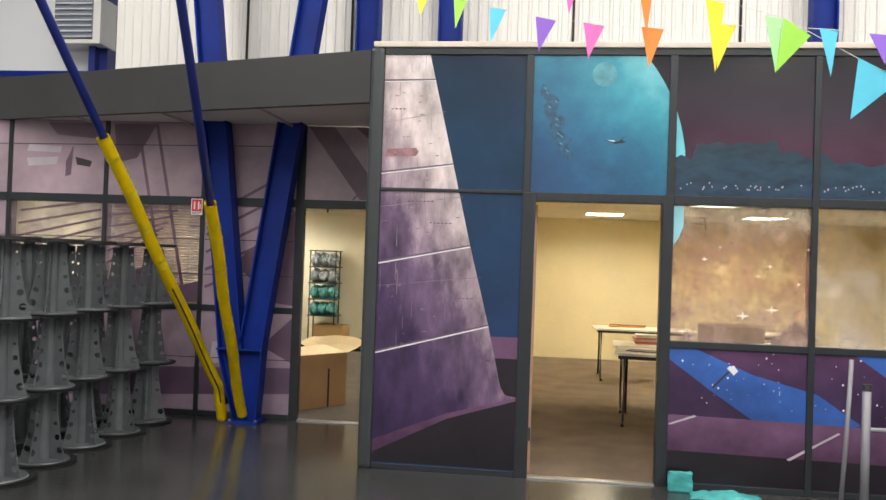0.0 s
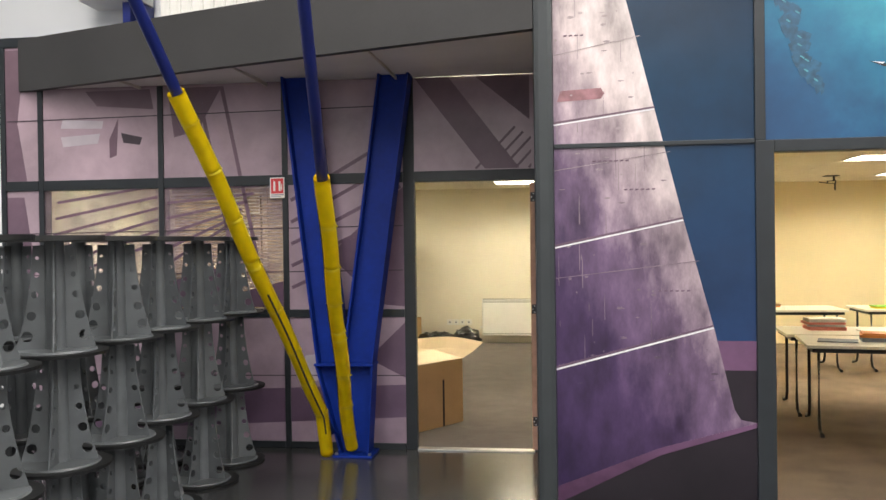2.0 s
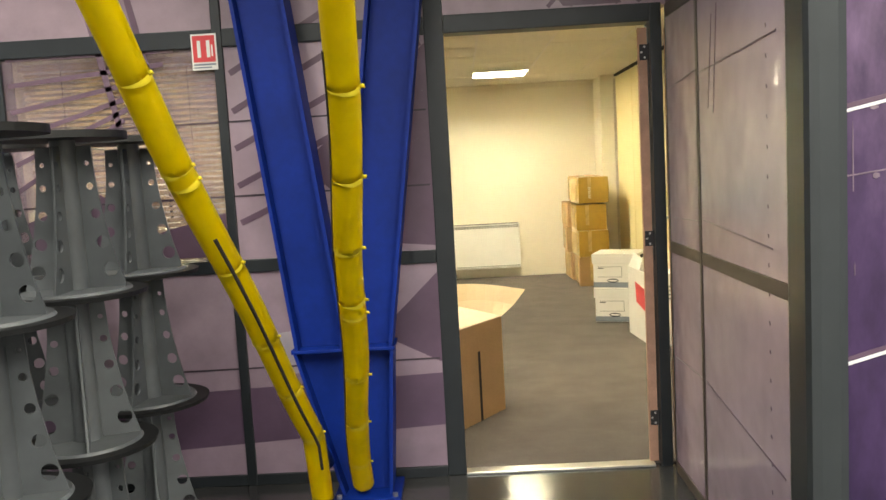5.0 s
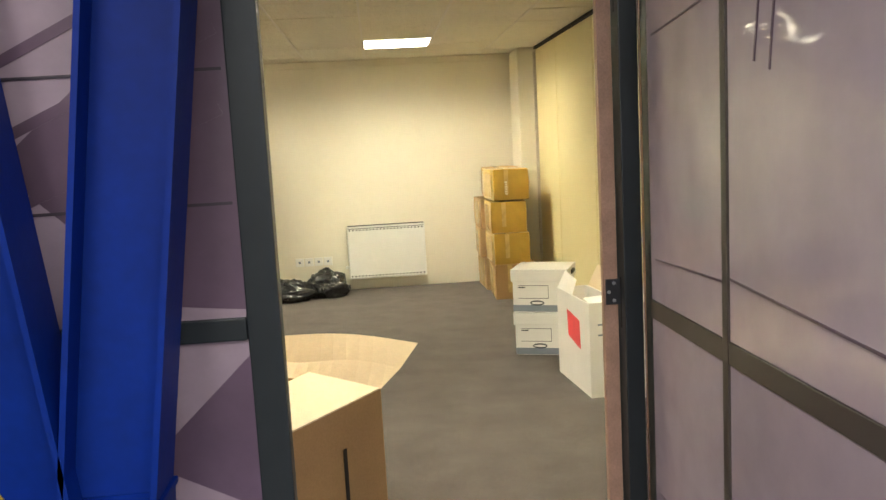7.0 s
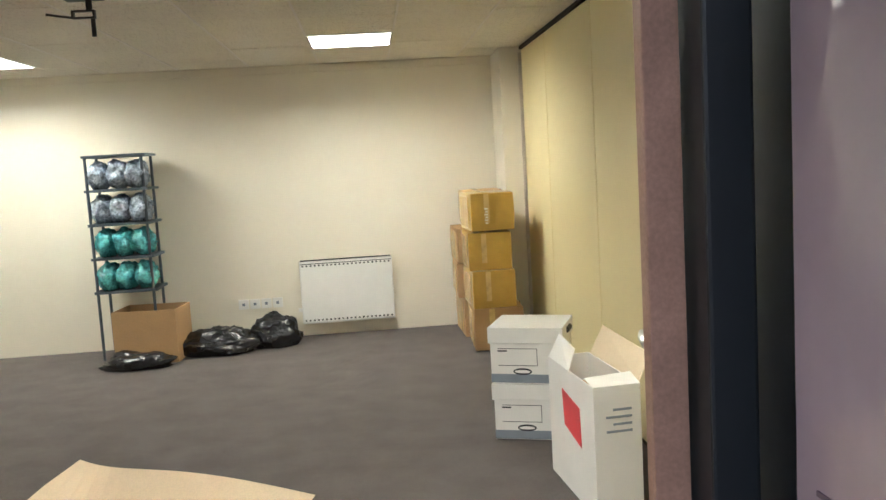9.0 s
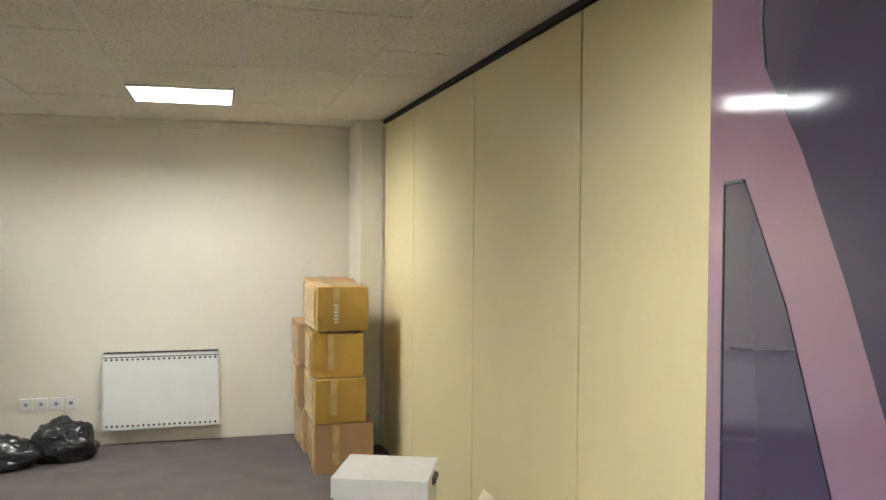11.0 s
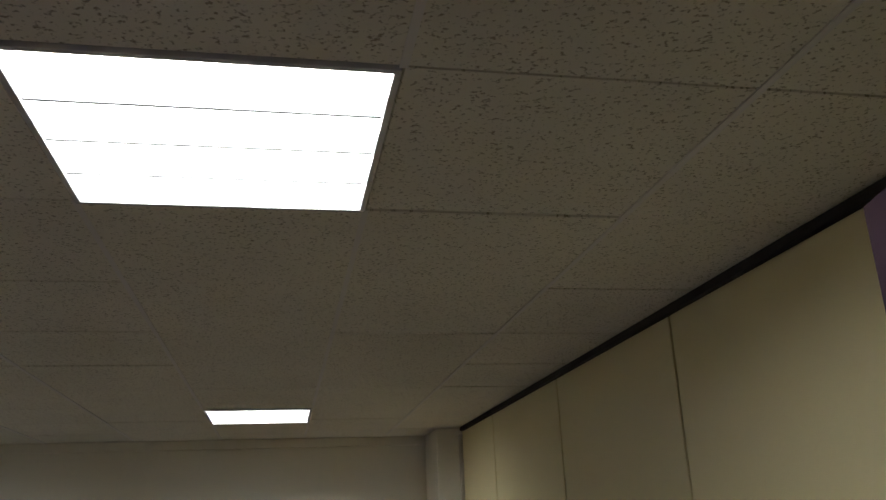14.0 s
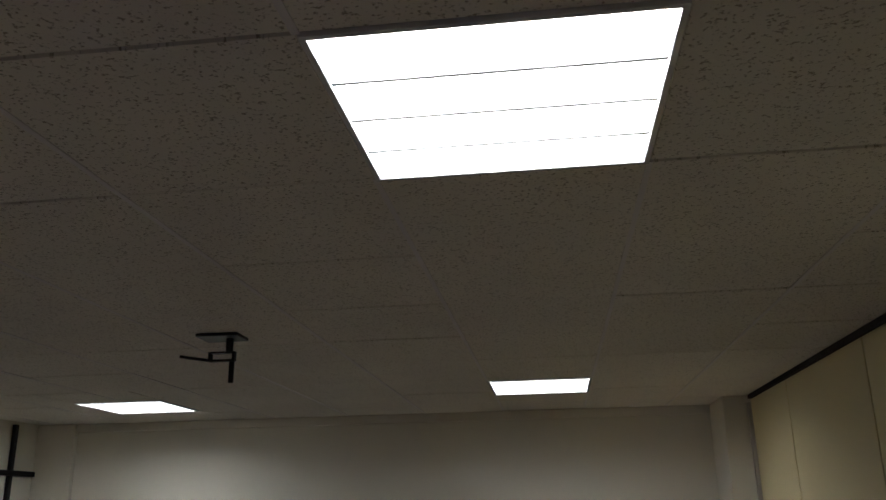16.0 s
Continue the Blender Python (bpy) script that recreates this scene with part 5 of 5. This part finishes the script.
def archive_box(m, label):
    a = thing("archive_box", m, label, "box", "white archive boxes")
    b_ = B()
    box(b_, -0.19, 0.19, -0.17, 0.17, 0, 0.25, 0.003)
    part("body", b_, M_WCARD, a)
    b_ = B()
    box(b_, -0.2, 0.2, -0.18, 0.18, 0.215, 0.3, 0.004)
    part("lid", b_, M_WCARD, a)
    b_ = B()
    box(b_, -0.191, 0.191, -0.1725, -0.1705, 0.004, 0.05)
    part("printed_band", b_, M_PRINT, a, "grey-blue printed band")
    b_ = B()
    for zz in (0.095, 0.185):
        box(b_, -0.15, 0.06, -0.1725, -0.1705, zz, zz + 0.003)
    box(b_, 0.058, 0.061, -0.1725, -0.1705, 0.095, 0.188)
    box(b_, -0.15, -0.1, -0.1725, -0.1705, 0.17, 0.178)
    part("label_lines", b_, M_INK, a)
    b_ = B()
    cyl(b_, (-0.02, -0.1715, 0.065), (-0.02, -0.1745, 0.065), 0.05, seg=24)
    for v in b_.verts:
        v.co.z = 0.065 + (v.co.z - 0.065) * 0.36
    part("logo_oval", b_, M_INK, a)
    b_ = B()
    cyl(b_, (-0.02, -0.1745, 0.065), (-0.02, -0.1752, 0.065), 0.042, seg=24)
    for v in b_.verts:
        v.co.z = 0.065 + (v.co.z - 0.065) * 0.2
    part("logo_bar", b_, M_WCARD, a)
    b_ = B()
    sweep(b_, [(0.2005, -0.05, 0.262), (0.2005, 0.05, 0.262)], 0.016, 12)
    part("hand_hole", b_, M_INK, a)
    return a


archive_box(pose(-0.815, 10.66, 0.008, 0, 0, -19), "white lidded archive box standing on the carpet")
archive_box(pose(-0.815, 10.665, 0.31, 0, 0, -22), "white lidded archive box stacked on another")

tall = thing("tall_white_box", pose(-0.80, 9.47, 0.008, 0, 0, 5), "tall open white cardboard box with a red label", "box")
# local x along the short front, local y into the depth
for nm, a in (("wall", (0.0, 0.2, 0.0, 0.006)), ("wall", (0.0, 0.2, 0.594, 0.6)), ("wall", (0.0, 0.006, 0.006, 0.594)), ("wall", (0.194, 0.2, 0.006, 0.594))):
    b = B()
    box(b, *a, 0, 0.55)
    part(nm, b, M_WCARD, tall)
b = B()
box(b, 0.007, 0.193, 0.007, 0.593, 0.0, 0.42)
part("contents", b, M_CARD, tall, "brown cardboard contents")
b = B()
slab(b, [(0.2, 0.02, 0.55), (0.2, 0.58, 0.55), (0.26, 0.56, 0.68), (0.26, 0.04, 0.66)], (0.004, 0, 0))
part("flap", b, M_CARDIN, tall, "brown inside of the raised flap")
b = B()
slab(b, [(0.0, 0.3, 0.55), (0.0, 0.59, 0.55), (0.05, 0.57, 0.66), (0.05, 0.36, 0.63)], (0.004, 0, 0))
part("flap", b, M_WCARD, tall)
b = B()
slab(b, [(0.0, 0.0, 0.55), (0.2, 0.0, 0.55), (0.2, 0.1, 0.575), (0.0, 0.1, 0.565)], (0, 0, 0.004))
part("flap", b, M_WCARD, tall)
b = B()
slab(b, [(-0.003, 0.17, 0.42), (-0.003, 0.4, 0.45), (-0.003, 0.38, 0.29), (-0.003, 0.16, 0.25)], (0.002, 0, 0))
part("red_label", b, M_RED, tall, "torn red label")
b = B()
for k in range(4):
    box(b, 0.05 + 0.03 * (k % 2), 0.16, -0.003, -0.001, 0.36 + 0.03 * k, 0.37 + 0.03 * k)
part("printed_bars", b, M_PRINT, tall)

# open carton by the door
C = Vector((-1.985, 8.1, 0.008))
u = Vector((-0.57, -0.82, 0)).normalized()
w_ = Vector((-0.82, 0.57, 0)).normalized()
ub = Vector((0, 0, 1))
opened = thing("open_carton", pose(*C), "large open brown cardboard box with flaps spread wide", "box")
LU, LV, HZ = 0.70, 0.9, 0.555


def plate(name, pts, n, m, label="", t=0.006):
    b_ = B()
    slab(b_, [Vector(p) for p in pts], n * t)
    return part(name, b_, m, opened, label)


Z = ub * HZ
plate("wall", [Vector(), u * LU, u * LU + Z, Z], w_, M_CARD)
plate("wall", [w_ * LV, w_ * LV + u * LU, w_ * LV + u * LU + Z, w_ * LV + Z], -w_, M_CARD)
plate("wall", [w_ * 0.007, w_ * (LV - 0.007), w_ * (LV - 0.007) + Z, w_ * 0.007 + Z], u, M_CARD)
plate("wall", [u * LU + w_ * 0.007, u * LU + w_ * (LV - 0.007), u * LU + w_ * (LV - 0.007) + Z, u * LU + w_ * 0.007 + Z], -u, M_CARD)
b = B()
rows_ = []
for q in range(15):
    f = q / 14
    base_, sag = Z + w_ * (LV * f), 1 - 0.22 * math.sin(f * math.pi)
    mid_ = base_ - u * 0.15 * sag + ub * (0.045 + 0.02 * math.sin(f * 7))
    tip_ = Z + w_ * ((LV + 0.02) * f) - u * 0.29 * sag + ub * (0.115 + 0.03 * math.sin(f * 4.5))
    rows_.append([b.verts.new(p_) for p_ in (base_, mid_, tip_)])
for ra, rb in zip(rows_, rows_[1:]):
    for q in range(2):
        b.faces.new((ra[q], rb[q], rb[q + 1], ra[q + 1]))
bmesh.ops.solidify(b, geom=b.faces[:], thickness=0.006)
part("flap", b, M_CARDIN, opened, "pale inside of a raised flap")
plate("flap", [Z + u * 0.005, Z + u * (LU - 0.005), Z + u * (LU - 0.05) + w_ * 0.26 + ub * 0.05, Z + u * 0.09 + w_ * 0.28 + ub * 0.06], ub, M_CARDIN, "pale inward flap")
plate("flap", [Z + w_ * LV, Z + w_ * LV + u * LU, Z + w_ * (LV + 0.2) + u * LU + ub * 0.2, Z + w_ * (LV + 0.2) + ub * 0.2], ub, M_CARDIN)
plate("slit", [u * 0.24 - w_ * 0.002 + ub * 0.0, u * 0.262 - w_ * 0.002, u * 0.262 - w_ * 0.002 + ub * 0.40, u * 0.24 - w_ * 0.002 + ub * 0.40], w_, M_SLIT, "dark taped slit", 0.001)
plate("tape", [w_ * 0.02 - u * 0.004, w_ * 0.26 - u * 0.004, w_ * 0.25 - u * 0.004 + Z * 0.98, w_ * 0.03 - u * 0.004 + Z * 0.98], -u, M_FILMTAPE, "wrinkled glossy tape", 0.002)
b = B()
bmesh.ops.create_icosphere(b, subdivisions=4, radius=0.19)
for v in b.verts:
    v.co += 0.06 * noise.noise_vector(v.co * 8)
    v.co = Vector((v.co.x, v.co.y, v.co.z * 1.1)) + u * 0.22 + w_ * 0.6 + ub * 0.32
part("contents", b, M_CLEARBAG, opened, "crumpled plastic-wrapped contents", True)
b = B()
box(b, -0.17, 0.17, -0.12, 0.12, -0.012, 0.012, 0.003, Matrix.Translation(u * 0.2 + w_ * 0.74 + ub * 0.53) @ pose(0, 0, 0, 18, -14, 55))
part("contents", b, M_BAG, opened, "dark flat packet on top")
# things along the rear wall
oc = thing("low_open_box", pose(-3.5, 13.28, 0.008, 0, 0, -6), "open brown cardboard box with a dark inside", "box")
for a in ((-0.26, 0.26, -0.19, -0.184), (-0.26, 0.26, 0.184, 0.19), (-0.26, -0.254, -0.183, 0.183), (0.254, 0.26, -0.183, 0.183)):
    b = B()
    box(b, *a, 0, 0.43)
    part("wall", b, M_CARD, oc)
b = B()
box(b, -0.253, 0.253, -0.183, 0.183, 0.002, 0.34)
part("contents", b, M_BAG, oc, "dark contents")


def bin_bag(m, sx, sy, sz, seed, label):
    t_ = thing("bin_bag", m, label, "bin bag", "black bin bags")
    b_ = B()
    bmesh.ops.create_icosphere(b_, subdivisions=5, radius=1.0)
    off = Vector((seed * 3.7, seed * 1.3, 0))
    for v in b_.verts:
        n_ = v.co.normalized()
        k = 1 + 0.22 * noise.noise(n_ * 1.8 + off) + 0.1 * abs(noise.noise(n_ * 5 + off)) + 0.05 * noise.noise(n_ * 12 + off)
        v.co = Vector((n_.x * sx * k, n_.y * sy * k, max(0.0, (n_.z * 0.75 + 0.42) * sz * k)))
    part("bag", b_, M_BAG, t_, "", True)


bin_bag(pose(-2.98, 13.3, 0.008), 0.34, 0.18, 0.175, 1, "crumpled black bin bag slumped by the rear wall")
bin_bag(pose(-2.52, 13.42, 0.008), 0.22, 0.15, 0.22, 2, "crumpled black bin bag tied at the top")
bin_bag(pose(-3.55, 12.95, 0.008), 0.28, 0.14, 0.11, 3, "flat black bin bag lying on the carpet")

shelf = thing("shelf_unit", pose(-3.68, 13.48, 0.008), "narrow shelf unit full of plastic-wrapped goods", "shelf")
for z in (0.56, 0.84, 1.12, 1.4, 1.68):
    b = B()
    box(b, -0.27, 0.24, -0.18, 0.18, z, z + 0.022, 0.004)
    part("shelf_board", b, M_SHELF, shelf)
for x in (-0.25, 0.2):
    for y in (-0.15, 0.15):
        b = B()
        cyl(b, (x, y, 0), (x, y, 1.68), 0.012)
        part("upright", b, M_SHELF, shelf)
for k, z in enumerate((0.582, 0.862, 1.142, 1.422)):
    for q in range(3):
        t_ = thing("wrapped_pack", pose(-3.85 + 0.15 * q, 13.44, z + 0.008), "plastic-wrapped pack lying on the shelf", "pack", "wrapped packs")
        b = B()
        bmesh.ops.create_icosphere(b, subdivisions=4, radius=1.0)
        for v in b.verts:
            n_ = v.co.normalized()
            kk = 1 + 0.2 * noise.noise(n_ * 2 + Vector((k * 3, q * 5, 0))) + 0.14 * noise.noise(n_ * 7 + Vector((q, k, 0)))
            v.co = Vector((n_.x * 0.095 * kk, n_.y * 0.16 * kk, max(0, n_.z * 0.12 * kk + 0.11)))
        part("pack", b, M_TEALBAG if k < 2 else M_CLEARBAG, t_, "", True)


def projector_mount(x, y):
    p = thing("projector_mount", pose(x, y, ZC) @ Matrix.Scale(0.68, 4), "bare black projector mount hanging from the ceiling", "projector mount", "projector mounts")
    b_ = B()
    box(b_, -0.13, 0.13, -0.1, 0.1, -0.02, 0.0, 0.004)
    part("ceiling_plate", b_, M_DARKSTEEL, p)
    b_ = B()
    cyl(b_, (0.05, 0, -0.1), (0.05, 0, -0.02), 0.022)
    part("stem", b_, M_DARKSTEEL, p)
    b_ = B()
    for a in ((-0.07, 0.09, -0.02, 0.02, -0.112, -0.1), (-0.07, 0.09, -0.02, 0.02, -0.16, -0.148), (-0.075, -0.06, -0.02, 0.02, -0.16, -0.1), (0.075, 0.09, -0.02, 0.02, -0.16, -0.1)):
        box(b_, *a, 0.002)
    part("cradle", b_, M_DARKSTEEL, p)
    b_ = B()
    sweep(b_, [(-0.07, 0, -0.15), (-0.16, -0.03, -0.14), (-0.24, -0.05, -0.128)], 0.009, 8)
    part("arm", b_, M_DARKSTEEL, p)
    b_ = B()
    box(b_, 0.055, 0.085, -0.008, 0.008, -0.29, -0.16, 0.003)
    part("arm", b_, M_DARKSTEEL, p)


projector_mount(-2.98, 10.62)
projector_mount(2.5, 12.55)
win = tagged(new("window_1"), "dark cross-barred window on the side wall", "window", kind="structure")
win.matrix_world = pose(XL, 13.385, 0)
for a in ((0.001, 0.03, -0.02, 0.02, 1.0, 2.38), (0.001, 0.034, -0.9, 0.29, 2.0, 2.04)):
    b = B()
    box(b, *a, 0.003)
    part("window_bar", b, M_DARKSTEEL, win)

# ---- meeting room ----
def folding_table(m, L, Wd, label):
    t_ = thing("folding_table", m, label, "table", "meeting room tables")
    b_ = B()
    box(b_, 0, L, 0, Wd, 0.705, 0.73, 0.003)
    part("tabletop", b_, M_TABLE, t_)
    b_ = B()
    box(b_, 0.04, L - 0.04, 0.03, Wd - 0.03, 0.67, 0.704)
    part("apron", b_, M_DARKSTEEL, t_)
    for x in (0.1, L - 0.1):
        for y, s in ((0.12, -1), (Wd - 0.12, 1)):
            b_ = B()
            sweep(b_, [(x, y, 0.67), (x, y, 0.12), (x, y + 0.03 * s, 0.05), (x, y + 0.1 * s, 0.028), (x, y + 0.16 * s, 0.025)], 0.014, 10)
            lg = part("leg", b_, M_DARKSTEEL, t_, "", True)
            b_ = B()
            cyl(b_, (x, y + 0.14 * s, 0.008), (x, y + 0.14 * s, 0.02), 0.018)
            part("foot", b_, M_INK, lg)
    return t_


folding_table(pose(0.81, 7.75, 0.0, 0, 0, -8), 1.4, 0.75, "folding table with pale top and black tube legs")
folding_table(pose(0.86, 8.53, 0.0, 0, 0, -5), 1.4, 0.72, "folding table with pale top and black tube legs")
folding_table(pose(0.82, 11.05, 0.0, 0, 0, 0), 1.4, 0.7, "folding table with pale top and black tube legs")
folding_table(pose(2.42, 11.1, 0.0, 0, 0, 0), 1.4, 0.7, "folding table with pale top and black tube legs")
folding_table(pose(2.4, 8.9, 0.0, 0, 0, -10), 1.4, 0.7, "folding table with pale top and black tube legs")


def pile(x, y, turn, w, d, layers, label, nm="paper_pile"):
    p = thing(nm, pose(x, y, 0.732, 0, 0, turn), label, "papers", "papers on the tables")
    z = 0.0
    r_ = random.Random(int(x * 100))
    for m, h in layers:
        b_ = B()
        box(b_, -w / 2, w / 2, -d / 2, d / 2, z, z + h, 0.001, pose(r_.uniform(-0.02, 0.02), r_.uniform(-0.02, 0.02), 0, 0, 0, r_.uniform(-8, 8)))
        part("sheet", b_, m, p)
        z += h + 0.001


pile(1.47, 8.06, -20, 0.3, 0.22, [(M_PRINT, 0.03), (M_ORANGE, 0.02), (M_ORANGE, 0.012)], "orange folders piled on the table")
pile(1.3, 8.95, -5, 0.32, 0.24, [(M_PINK, 0.03), (M_PAPER, 0.02), (M_PINK, 0.02), (M_PAPER, 0.03)], "pink and white papers piled on the table")
pile(1.72, 8.8, 20, 0.3, 0.21, [(M_PAPER, 0.01)], "white sheets spread on the table")
pile(2.75, 9.15, 20, 0.3, 0.21, [(M_CARD, 0.03), (M_PAPER, 0.01)], "brown folder on the table")
pile(1.12, 8.0, -20, 0.3, 0.21, [(M_PRINT, 0.01)], "grey sheets on the table")
pile(1.3, 11.5, 5, 0.5, 0.12, [(M_ORANGE, 0.02), (M_CARD, 0.02)], "long folder on the table")
pile(2.7, 11.3, 5, 0.3, 0.2, [(FLAG_MATS["y"], 0.02), (FLAG_MATS["g"], 0.01)], "yellow-green folders on the table")
bin_bag(pose(2.4, 7.2, 0.008), 0.3, 0.3, 0.9, 6, "large dark bag standing by the meeting room window")
carton(pose(1.65, 6.5, 0.008, 0, 0, 8), 0.42, 0.4, 1.12, "tall brown carton behind the window", M_CARD, tape=False)
